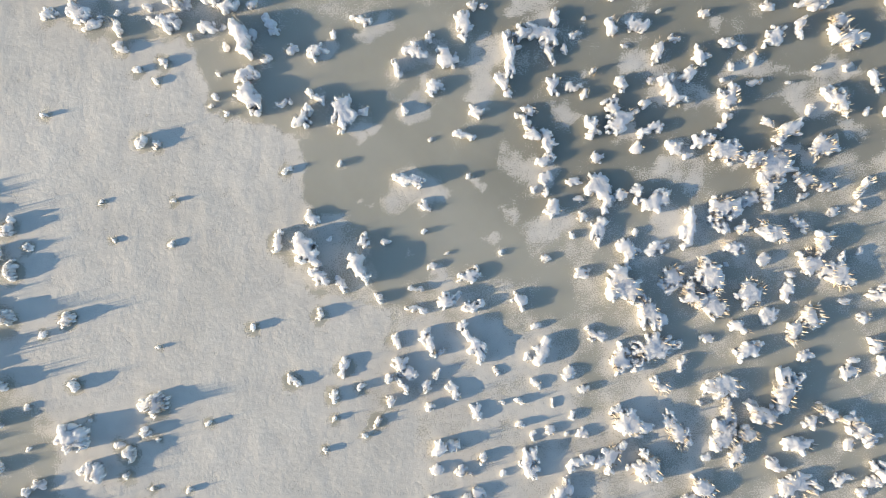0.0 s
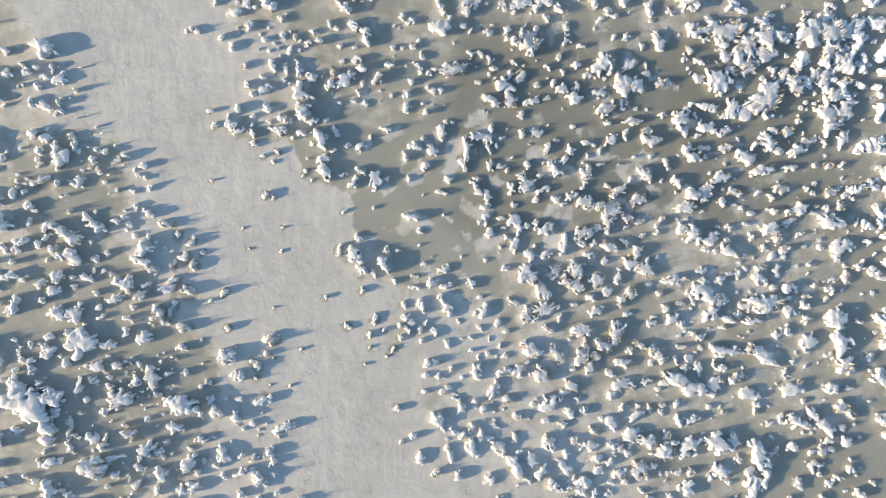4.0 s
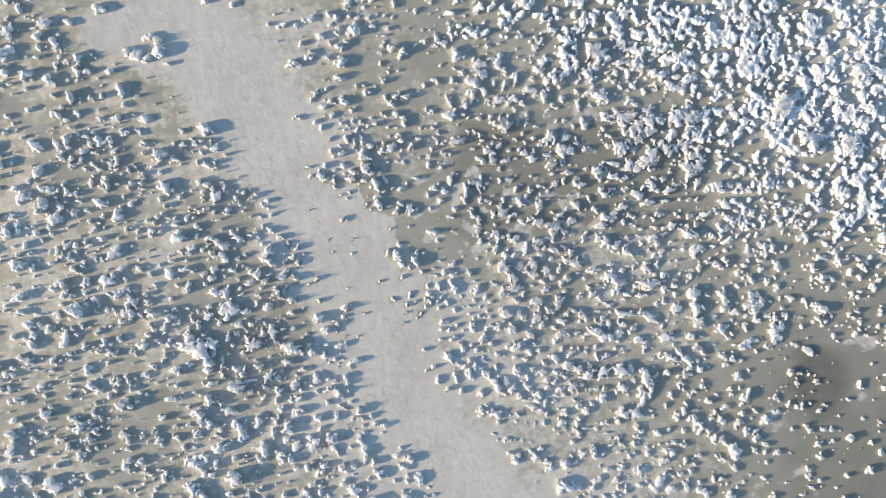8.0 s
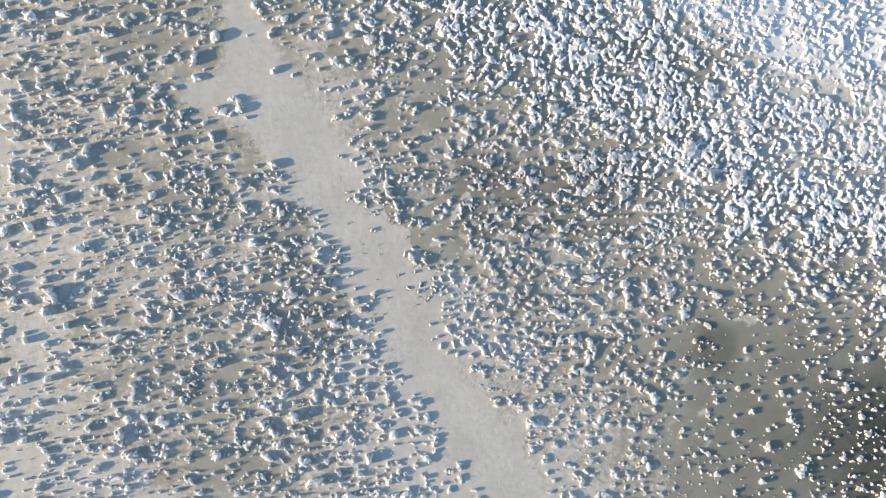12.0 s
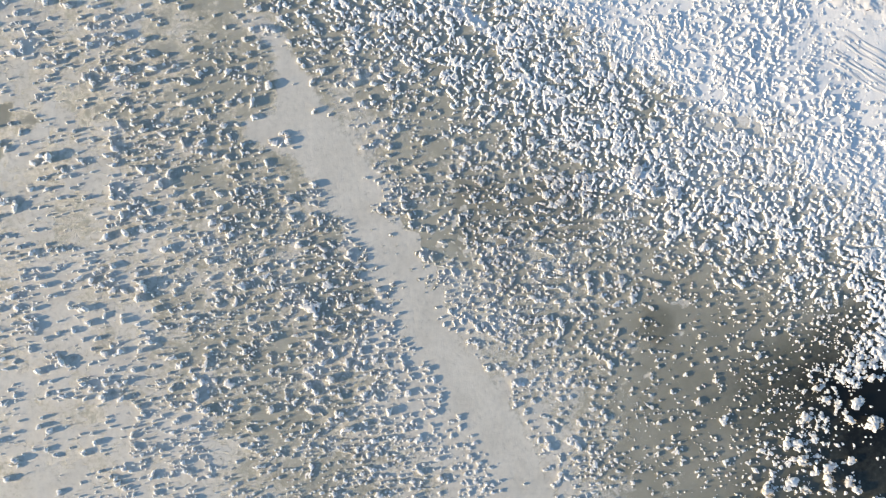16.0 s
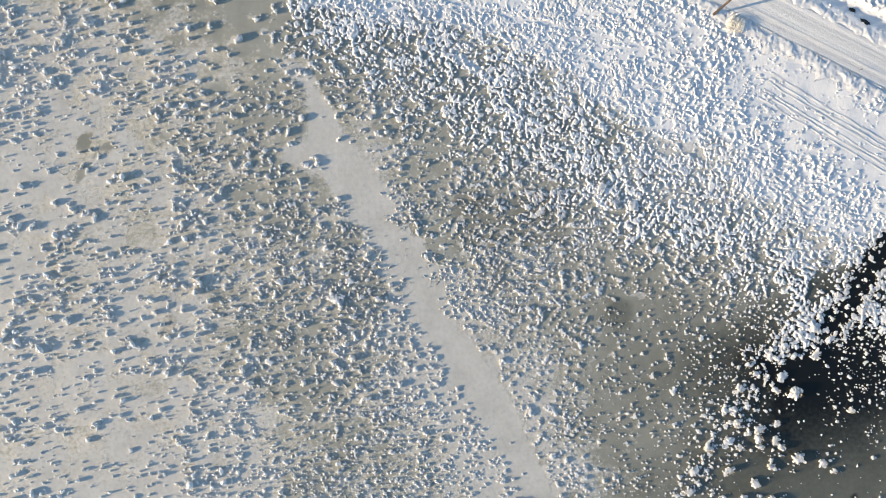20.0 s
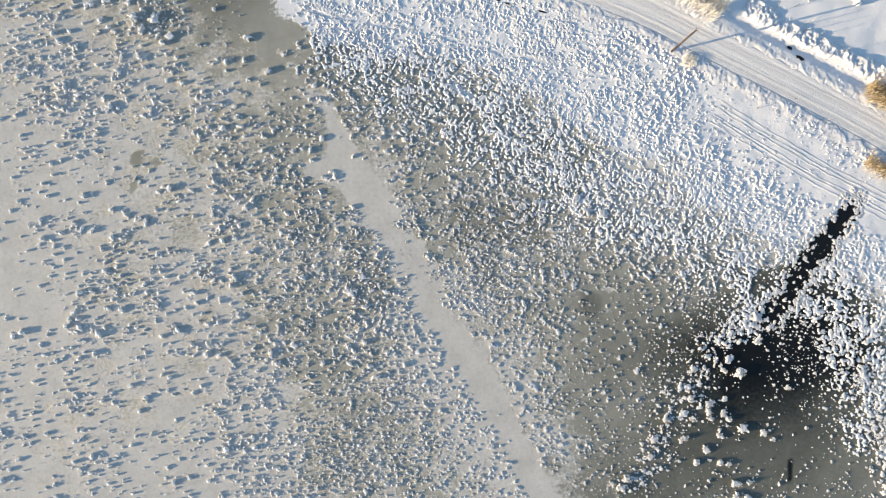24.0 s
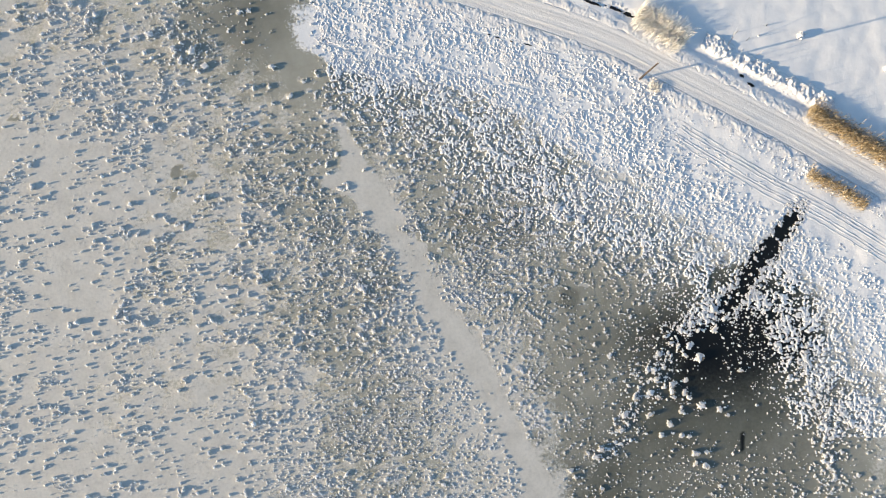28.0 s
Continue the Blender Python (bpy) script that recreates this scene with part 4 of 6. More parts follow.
NORTH_RING = [
    (-7.26, 5.81, 0.22, 0.19, 0), (-7.07, 5.76, 0.32, 0.21, -20), (-7.43, 5.76, 0.19, 0.16, 0), (-6.35, 5.58, 0.24, 0.18, 60),
    (-6, 5.29, 0.4, 0.21, 80), (-5.63, 4.7, 0.3, 0.21, 60), (-5.03, 5.5, 0.35, 0.14, -20), (-4.87, 5.18, 0.18, 0.14, 0), (-4.25, 5.19, 0.3, 0.24, 60),
    (-4.09, 5.59, 0.24, 0.14, 80), (-4.83, 4.71, 0.46, 0.21, -75), (-4.39, 4.63, 0.43, 0.14, -80), (-5.07, 4.34, 0.32, 0.18, -40),
    (-5.55, 4.07, 0.37, 0.21, -60), (-5.39, 3.83, 0.24, 0.18, 0), (-4.99, 3.99, 0.4, 0.29, 40), (-3.96, 3.92, 0.8, 0.4, -40),
    (-3.79, 3.28, 0.67, 0.45, -60),
]
NORTH_RING += [
    (-5.81, 3.35, 0.3, 0.24, 60), (-4.91, 3.35, 0.35, 0.25, -60), (-5.34, 3.16, 0.21, 0.18, 0), (-4.43, 3.12, 0.45, 0.25, -30),
    (-6.69, 3.31, 0.21, 0.16, 0), (-2.85, 5.88, 0.24, 0.18, 0), (-1.98, 5.79, 0.45, 0.27, -30), (-3.36, 5.46, 0.33, 0.21, -70),
    (-2.72, 5.31, 0.21, 0.18, 0), (-2.24, 5.28, 0.18, 0.14, 0), (-2.05, 4.64, 0.4, 0.32, 40), (-2.92, 4.48, 0.3, 0.18, -70),
    (-3.56, 4.32, 0.38, 0.32, 0), (-2.6, 4.24, 0.73, 0.33, 25), (-3, 4.13, 0.37, 0.24, 70), (-1.57, 4.29, 0.51, 0.29, 50),
    (-2.02, 4.2, 0.24, 0.14, 70), (-1.17, 4.77, 0.32, 0.21, 0),
]
NORTH_RING += [
    (-0.54, 4.25, 0.33, 0.21, -60), (-0.48, 5.32, 0.24, 0.21, 0), (-0.78, 5.28, 0.21, 0.18, 0), (0.33, 5.89, 0.67, 0.46, 0),
    (1.08, 5.93, 0.21, 0.18, 0), (0.74, 4.57, 0.89, 0.41, 15), (0.15, 3.98, 0.24, 0.21, 0), (0.39, 3.97, 0.24, 0.14, 0), (2.01, 4.63, 0.27, 0.21, 0),
    (2.8, 4.43, 0.43, 0.3, 60), (2.4, 5.86, 0.27, 0.21, 60), (3.28, 5.86, 0.21, 0.14, 60), (1.85, 3.7, 0.57, 0.24, -20), (2.52, 3.63, 0.51, 0.33, -60),
    (1.53, 4.21, 0.21, 0.14, 0), (2.22, 4.15, 0.45, 0.3, 20), (3.21, 3.63, 0.45, 0.18, 20), (3.36, 4.16, 0.27, 0.18, 0),
]
NORTH_RING += [
    (3.84, 4.19, 0.3, 0.14, 80), (4.08, 4.03, 0.32, 0.25, 0), (4.56, 4.12, 0.3, 0.24, 60), (4, 5.02, 0.24, 0.14, 70), (4.48, 3.72, 0.48, 0.35, -40),
    (5.32, 4.76, 0.83, 0.53, 40), (6.14, 4.76, 0.6, 0.27, 35), (5.99, 4.2, 0.73, 0.45, -70), (6.39, 4.12, 0.48, 0.35, 40), (6.7, 4.52, 0.29, 0.22, 0),
    (5.24, 3.93, 0.41, 0.29, 0), (5.44, 3.4, 0.67, 0.27, 20), (6.26, 3.06, 0.45, 0.18, 0), (6.54, 5.35, 0.33, 0.14, -75),
    (7.05, 5.48, 0.57, 0.27, -60), (7.1, 4.21, 0.38, 0.27, 30), (5.71, 5.63, 0.21, 0.14, 60), (-0.66, 3.45, 0.41, 0.3, -40),
]
NORTH_RING += [
    (-2.68, 3.57, 0.18, 0.13, 0),
]
SPIKY_RING = [
    (3.04, 5.38, 0.73, 0.46, -10), (10.37, 3.82, 0.99, 0.7, 30), (10.78, 1.01, 0.32, 0.25, 0),
]

# larger tussocks of the marsh farther west
FAR_WEST = [
    (-21.74, -12.34, 1.01, 0.9, 0), (-22.27, -13.53, 1.59, 0.9, 90), (-21.6, -14.86, 1.59, 1.06, -10), (-19.36, -12.61, 2.12, 0.95, -20), (-16.58, -2.37, 1.32, 0.87, 0),
    (-15.92, -8.51, 1.32, 0.79, -10), (-12.61, -5.28, 1.16, 0.79, 90), (-10.1, -9.83, 1.85, 0.85, -40), (-11.02, -10.76, 1.32, 0.93, 0), (-10.36, -12.21, 1.59, 1.11, -20),
    (-12.48, -12.74, 1.32, 0.95, -45), (-11.82, -13.27, 1.75, 0.79, -50), (-9.57, -15.25, 1.27, 1.11, 0), (-8.78, -16.58, 1.75, 1.22, 20), (-12.21, -14.99, 1.53, 0.85, -20),
    (-19.36, -14.86, 1.06, 0.74, 0), (-18.3, -3.88, 1.59, 0.95, -40), (-14.33, -4.01, 1.27, 0.74, -20),
]
FAR_WEST += [
    (-13.54, -2.03, 1.27, 0.63, -10), (-22.53, -6.79, 1.32, 0.74, 30), (-27.56, -4.94, 1.06, 0.9, -30), (-27.42, -4.01, 1.27, 0.63, -40), (-18.83, -5.33, 1.32, 0.63, 80),
    (-14.86, -5.6, 1.11, 0.79, 45), (-5.07, -15.12, 1.59, 0.74, 75), (-23.19, -7.85, 1.01, 0.74, 30), (-30.47, -9.83, 1.06, 0.85, 0), (-13.27, -6.79, 1.06, 0.74, 10),
    (-15.65, -14.86, 1.11, 0.85, 60), (-17.5, -16.71, 1.59, 0.53, -30), (-24.51, -10.23, 1.53, 0.74, 10), (-27.29, -9.57, 1.06, 0.74, 75), (-21.21, -1.63, 1.06, 0.79, 90),
    (-16.31, -0.97, 1.32, 0.79, 45), (-7.19, -10.57, 0.79, 0.69, 0),
]
FAR_NORTH = [
    (-17.24, 12.59, 1.75, 0.63, 85), (-17.19, 11.27, 1.16, 0.74, -10), (-19.49, 12.46, 1.16, 0.95, 10), (-19.49, 15.24, 1.16, 0.74, 60), (-22, 15.1, 1.16, 0.69, 75),
    (-22, 11.66, 1.27, 0.63, -15), (-24.25, 15.76, 1.16, 0.63, 20), (-26.23, 15.63, 1.53, 0.69, -10), (-25.7, 14.31, 1.06, 0.79, 0), (-27.95, 11.8, 0.95, 0.85, 0),
    (-27.03, 10.21, 1.27, 0.79, 30), (-25.44, 10.47, 0.95, 0.63, 0), (-29.54, 8.36, 1.16, 0.95, 0), (-27.29, 6.51, 1.27, 0.95, 0), (-24.65, 6.24, 1.32, 0.79, 70),
    (-25.57, 5.18, 1.06, 0.85, 0), (-20.15, 3.07, 1.11, 0.95, 30), (-20.28, 4.39, 1.06, 0.69, -30),
]
FAR_NORTH += [
    (-20.02, 1.35, 1.32, 0.79, 75), (-19.22, 0.69, 1.11, 0.9, -40), (-16.18, 0.82, 1.22, 0.9, 40), (-16.98, 1.48, 1.11, 0.79, -60), (-14.07, 3.86, 1.53, 0.74, 0),
    (-13.8, 2.27, 1.22, 0.69, -60), (-14.86, 5.71, 0.79, 0.63, 0), (-16.05, 7.17, 0.85, 0.58, -60), (-23.06, 9.68, 0.95, 0.48, -30), (-22.53, 4.26, 0.79, 0.74, 0),
    (-20.94, 1.75, 0.95, 0.74, 20), (-13.14, -0.24, 1.06, 0.85, 0), (-11.69, 11.8, 0.9, 0.63, 80), (-10.5, 11.45, 0.58, 0.48, 0), (-26.37, 2.8, 1.06, 0.79, 80),
    (-16.58, 8.09, 0.53, 0.42, 0), (-15.72, 9.12, 0.85, 0.62, 0), (-15.25, 8.9, 1.05, 0.7, -10),
]
FAR_NORTH += [
    (-14.72, 8.75, 0.9, 0.55, 0), (-14.12, 9.05, 1.0, 0.72, 20), (-14.2, 9.6, 0.95, 0.6, -40), (-14.67, 9.82, 0.95, 0.55, 10), (-17.9, 15.76, 0.79, 0.58, 80),
    (-17.77, 14.18, 0.63, 0.48, 0), (-11.95, 14.31, 1.06, 0.74, 70), (-11.16, 15.37, 1.16, 1.06, 0), (-8.25, 14.18, 1.01, 0.85, 0), (-6.53, 14.18, 1.06, 0.85, 0),
    (-5.07, 13.91, 1.38, 1.01, 0), (-7.59, 12.46, 1.16, 0.85, 80), (-6.53, 12.46, 1.01, 0.79, 60),
]

SPIKY_EAST = [
    (3.1, 5.5, 0.6, 0.5, 0), (10.35, 3.7, 1.0, 0.8, 20), (17.0, 6.4, 1.3, 0.9, 60), (18.3, 4.8, 1.2, 1.0, 0), (15.5, 10.5, 0.9, 0.8, 0), (20.3, 4.4, 1.1, 0.8, 70), (7.6, 9.1, 0.9, 0.8, 80), (12.3, 5.8, 0.8, 0.7, 0),
]
GROUPS = [("snow", WEST_CLUMPS), ("snow", POND_CLUMPS), ("snow", EAST_CLUMPS), ("spiky", SPIKY_CLUMPS), ("snow", SOUTH_CLUMPS), ("outer", OUTER_CLUMPS), ("ring", WEST_RING), ("ring", SOUTH_RING), ("ring", EAST_RING), ("ring", NORTH_EAST_RING), ("ring", NORTH_RING), ("ring", SPIKY_RING), ("bush", POOL_BUSHES), ("far", FAR_WEST), ("far", FAR_NORTH), ("spiky", SPIKY_EAST)]


def tussock_height(length, width, x=0.0):
    """Small tufts are as tall as wide, large ones flatter; the eastern marsh is lower, the far west taller."""
    size = math.sqrt(length * width)
    east = float(fade(-2.5, 1.5, x) * fade(22, 17, x))
    far_west = float(fade(-19, -29, x))
    return min(0.02 + 0.52 * size, 0.085 + 0.28 * size) * (1 - 0.28 * east + 0.45 * far_west)


def tussock_cap(length, width, height, seed, cells=24, ragged=0.35, spikes=0.0, fill=0.92, wild=0.0, dome=0.3):
    """A snow-laden tussock: a lumpy cap with a lobed, ragged outline and steep sides. Returns vertices, quads and a skirt of quads."""
    rng = np.random.default_rng(seed)
    a, b = length / 2, width / 2
    size = math.sqrt(a * b)
    mx, my = cells, max(4, int(round(cells * (width + 0.25 * length) / (1.25 * length))))
    x, y = np.meshgrid(np.linspace(-1.4, 1.4, mx + 1) * a, np.linspace(-1.45, 1.45, my + 1) * b)
    ox, oy = rng.uniform(-500, 500, 2)
    swirl = [rough_noise(x + ox + 31 * k, y + oy, 0.9 * size, 5, 2) for k in (0, 1)]
    twist = (0.34 + 0.2 * wild) * size
    u, v = x + twist * swirl[0], y + twist * swirl[1]
    f = fill - np.hypot(u / a, v / b)
    # bites out of the outline
    for _ in range(rng.integers(1, 3)):
        th = rng.uniform(0, 6.28)
        px, py, r = 1.05 * a * math.cos(th), 1.05 * b * math.sin(th), size * rng.uniform(0.3, 0.55)
        f = f - 0.8 * np.clip(1 - np.hypot(u - px, v - py) / r, 0, 1)
    # fingers that reach out
    for _ in range(rng.integers(3, 6) + int(2 * wild)):
        th, out = rng.uniform(0, 6.28), rng.uniform(0.6, 1.02)
        px, py, r = a * out * math.cos(th), b * out * math.sin(th), size * rng.uniform(0.26, 0.46)
        turn, pull = math.atan2(py, px) + rng.normal(0, 0.7), rng.uniform(0.38, 0.75)
        du, dv = (u - px) * math.cos(turn) + (v - py) * math.sin(turn), (v - py) * math.cos(turn) - (u - px) * math.sin(turn)
        f = np.maximum(f, 0.6 * (1 - np.hypot(du * pull, dv / pull) / r))
    core = f
    f = f + ragged * (0.6 * rough_noise(x + ox, y + oy, 0.6 * size, 6, 2) + 0.5 * rough_noise(x + ox, y + oy, 0.2 * size, 7, 2))
    if spikes:
        th = np.arctan2(y / b, x / a)
        far_out = fade(0.35, 0.9, np.hypot(x / a, y / b))
        ray = sum(w * ((1 - np.abs(value_noise(k * th + ox, 1.3 * np.hypot(x / a, y / b) + oy, 8 + int(k)))) ** 3 - 0.3) for k, w in ((3.1, 0.9), (6.3, 0.7)) + (((13.7, 0.6),) if cells > 20 else ()))
        f = f + spikes * ray * far_out
    lump = 0.95 + 0.07 * rough_noise(x + oy, y + ox, 1.0 * size, 11, 2) + 0.05 * rough_noise(x + oy, y, 0.3 * size, 12, 2)
    z = height * np.clip(np.clip(f / 0.13, 0, 1) ** 0.5 * ((1 - dome) + dome * np.clip((core + 0.2) / 1.1, 0, 1)) * lump, 0.16, 1.4)
    # rime stands up in needles
    z = z * (1 + wild * rng.uniform(-0.05, 0.06, z.shape))
    gy_, gx_ = np.gradient(f, y[1, 0] - y[0, 0], x[0, 1] - x[0, 0])
    solid = (f > 0.03)
    cell = solid[:-1, :-1] & solid[1:, :-1] & solid[:-1, 1:] & solid[1:, 1:]
    if not cell.any():
        cell[my // 2, mx // 2] = True
    # only the largest piece is the cap
    piece = np.where(cell, np.arange(1, cell.size + 1).reshape(cell.shape), 0)
    while True:
        wide = np.pad(piece, 1)
        spread = np.where(cell, np.maximum.reduce([piece, wide[:-2, 1:-1], wide[2:, 1:-1], wide[1:-1, :-2], wide[1:-1, 2:]]), 0)
        if (spread == piece).all():
            break
        piece = spread
    cell = piece == np.bincount(piece[cell]).argmax()
    idx = np.arange((mx + 1) * (my + 1)).reshape(my + 1, mx + 1)
    quads = np.stack([idx[:-1, :-1], idx[:-1, 1:], idx[1:, 1:], idx[1:, :-1]], -1)[cell]
    edges = np.concatenate([quads[:, [0, 1]], quads[:, [1, 2]], quads[:, [2, 3]], quads[:, [3, 0]]])
    key = edges[:, 0].astype(np.int64) * 100000 + edges[:, 1]
    rim = edges[~np.isin(key, edges[:, 1].astype(np.int64) * 100000 + edges[:, 0])]
    verts = np.stack([x, y, z], -1).reshape(-1, 3)
    g = np.stack([gx_, gy_], -1).reshape(-1, 2)
    edge_ids = np.unique(rim)
    step = f.reshape(-1)[edge_ids][:, None] * g[edge_ids] / ((g[edge_ids] ** 2).sum(1)[:, None] + 1e-9)
    most = 0.9 * 2.8 * a / mx
    norm = np.maximum(np.hypot(*step.T)[:, None] / most, 1)
    verts[edge_ids, :2] -= step / norm
    if wild:
        pitch = 2.8 * a / mx
        verts[:, :2] += wild * rng.uniform(-0.42, 0.42, (len(verts), 2)) * pitch
        verts[edge_ids, :2] *= 1 + wild * rng.uniform(-0.10, 0.26, len(edge_ids))[:, None]
    verts[edge_ids, 2] = np.minimum(verts[edge_ids, 2], height * (0.5 if cells < 8 or cells > 17 else 0.72))
    foot = verts[edge_ids] * (0.86, 0.86, 0)
    foot[:, 2] = -0.04
    verts = np.concatenate([verts, foot])
    low = np.zeros(len(verts), int)
    low[edge_ids] = (mx + 1) * (my + 1) + np.arange(len(edge_ids))
    skirt = np.stack([rim[:, 1], rim[:, 0], low[rim[:, 0]], low[rim[:, 1]]], 1)
    used, inv = np.unique(np.concatenate([quads, skirt]), return_inverse=True)
    inv = inv.reshape(-1, 4)
    return verts[used], inv


def blades(count, length, width, height, seed, reach=1.0, thick=0.008, low=0.15, rim=False):
    """Stiff grass blades that lean outwards, each a thin three-sided spike."""
    rng = np.random.default_rng(seed)
    th = rng.uniform(0, 2 * np.pi, count)
    a, b = length / 2, width / 2
    r0 = rng.uniform(0.55, 0.9, count) if rim else rng.uniform(0.1, 0.75, count)
    x0, y0 = a * r0 * np.cos(th), b * r0 * np.sin(th)
    out = rng.uniform(0.45, 1.15, count) * reach
    th2 = th + rng.normal(0, 0.35, count)
    x1, y1 = x0 + a * out * np.cos(th2), y0 + b * out * np.sin(th2)
    z0 = height * rng.uniform(0.25 if rim else 0.05, 0.6 if rim else 0.5, count)
    z1 = height * rng.uniform(low, 0.95 if rim else 1.45, count)
    w = thick * rng.uniform(0.6, 1.5, count)
    # some stalks stand upright and reach well above the cap
    up = rng.random(count) < 0.45
    x1, y1 = np.where(up, x0 + 0.25 * (x1 - x0), x1), np.where(up, y0 + 0.25 * (y1 - y0), y1)
    z1 = np.where(up, height * rng.uniform(1.15, 2.1, count), z1)
    nx, ny = -np.sin(th2) * w, np.cos(th2) * w
    v = np.stack([np.stack([x0 + nx, y0 + ny, z0], 1), np.stack([x0 - nx, y0 - ny, z0], 1), np.stack([x0, y0, z0 + 1.6 * w], 1), np.stack([x1, y1, z1], 1)], 1)
    f = np.array([[0, 1, 3], [1, 2, 3], [2, 0, 3]])[None] + 4 * np.arange(count)[:, None, None]
    return v.reshape(-1, 3), f.reshape(-1, 3)


# ---- the ground: one sheet, fine where the camera starts, coarse to the horizon ----


def axis(fine, mid, half, step, mid_step):
    inner = np.arange(-fine, fine + 1e-6, step)
    out = np.arange(fine + mid_step, mid, mid_step)
    far = mid + np.cumsum(4 * 1.55 ** np.arange(14))
    far = far[far < half]
    outer = np.concatenate([out, far, [half]])
    return np.concatenate([-outer[::-1], inner, outer])


GX, GY = axis(8.6, 72, 2600, 0.09, 0.46) + 0.07, axis(5.4, 46, 2600, 0.09, 0.46) - 0.9
gx, gy = np.meshgrid(GX, GY)
wx = gx + 0.9 * rough_noise(gx, gy, 4.0, 11) + 0.25 * rough_noise(gx, gy, 0.8, 12)
wy = gy + 0.9 * rough_noise(gx, gy, 4.0, 21) + 0.25 * rough_noise(gx, gy, 0.8, 22)


def bank_height(x, y):
    """Height of the snowy shore above the ice."""
    d = rows_distance(x, y, SNOW_EDGE)
    return 0.05 * fade(0, 4, d) + 0.45 * fade(6, 26, d)


d_snow = rows_distance(wx, wy, SNOW_EDGE)
in_ditch = inside(gx + 0.35 * rough_noise(gx, gy, 1.2, 31), gy + 0.35 * rough_noise(gx, gy, 1.2, 32), DITCH)
fray = 1.6 * rough_noise(gx, gy, 7.0, 35, 2) + 2.4 * rough_noise((0.88 * gx - 0.47 * gy) / 5, 0.47 * gx + 0.88 * gy, 1.6, 36, 2) + 2.5 * fade(12, -4, gx) - 1.5 * fade(18, 34, gx)
snow = fade(-2.2, 4.6, d_snow + fray - 1.2 * fade(2, 14, gx) * fade(45, 37, gx)) * (1 - fade(-0.2, 0.15, in_ditch))
frost = plan_value(FROST, wx, wy, 2 * CELL) / 9
frost = frost + 0.2 * rough_noise(gx, gy, 1.7, 53, 3) * fade(0.05, 0.3, frost) * fade(1.0, 0.75, frost)
depth = plan_value(DEPTH, wx, wy, 2 * CELL) / 9
depth = np.maximum(depth, fade(-0.5, 0.2, in_ditch))
cx, cy = gx + 0.22 * rough_noise(gx, gy, 0.9, 41), gy + 0.22 * rough_noise(gx, gy, 0.9, 42)
DEPTH_PATCHES = [
    (37.3, -16.6, 7.5, 3.4, 52), (18.8, -7.4, 4.2, 3.6, 80), (44.72, -27.99, 2.19, 0.84, 85), (44.46, -29.75, 1.34, 0.5, 80), (43.2, -21.27, 2.19, 0.76, 85),
    (-39.67, 11.68, 2.52, 1.85, 80), (-36.9, 11.01, 1.85, 1.09, 0), (-40.26, 8.07, 2.02, 1.18, 80), (-63.8, 19.25, 2.02, 1.18, 0),
    (19.42, -8.32, 2.19, 1.68, 0),
]
DEPTH_MOST = [0.8, 0.24, 1, 0.9, 0.6, 0.13, 0.11, 0.08, 0.12, 0.2]
for (x, y, l, w, ang), most in zip(DEPTH_PATCHES, DEPTH_MOST):
    c, s = math.cos(radians(ang)), math.sin(radians(ang))
    u, v = ((cx - x) * c + (cy - y) * s) / (l / 2), (-(cx - x) * s + (cy - y) * c) / (w / 2)
    depth = np.maximum(depth, most * fade(1.25, 0.6, np.hypot(u, v)))
    frost = np.where((most < 0.2) & (np.hypot(u, v) < 1), 0.25, frost)
east, west = rows_distance(cx, cy, CHANNEL_EAST), rows_distance(cx, cy, CHANNEL_WEST)
north_open = fade(14.5, 20, gy + 0.5 * gx + 5.5 + 1.6 * rough_noise(gx, gy, 3.0, 45))
channel = fade(-0.4, 0.5, -east) * fade(-1.2, 0.8, west) * (1 - north_open)
frost = np.maximum(frost, 0.95 * channel)
pond = fade(3.6, 2.2, gy + 0.5 * rough_noise(gx, gy, 1.5, 55)) * fade(-0.12, 0.12, inside(gx + 0.10 * rough_noise(gx, gy, 0.5, 51), gy + 0.10 * rough_noise(gx, gy, 0.5, 52), POND))
frost = frost * (1 - pond) + 0.10 * pond
near_channel = fade(-0.10, 0.14, inside(gx + 0.10 * rough_noise(gx, gy, 0.5, 51), gy + 0.10 * rough_noise(gx, gy, 0.5, 52), CHANNEL_NEAR))
frost = np.maximum(frost, 0.93 * near_channel)
rush = fade(-0.5, 0.3, inside(cx, cy, RUSH_FROST))
frost = np.maximum(frost, 0.76 * rush)
bare_east = fade(0.2, 1.6, gx + 0.5 * rough_noise(gx, gy, 1.4, 57)) * fade(15.0, 11.0, gx) * fade(-0.9, 0.4, gy + 0.5 * rough_noise(gx, gy, 1.2, 58)) * fade(7.0, 5.0, gy)
frost = frost * (1 - bare_east) + np.minimum(frost, 0.2) * bare_east
frost = frost + 0.36 * fade(0.2, 0.8, rough_noise(gx, gy, 0.55, 59, 4)) * fade(1.0, 2.5, gx) * fade(16, 11, gx) * fade(-0.9, 0.4, gy) * fade(7.5, 5.5, gy)
# tones the bare eastern ice somewhat darker by way of the depth tint
depth = np.maximum(depth, 0.13 * bare_east)
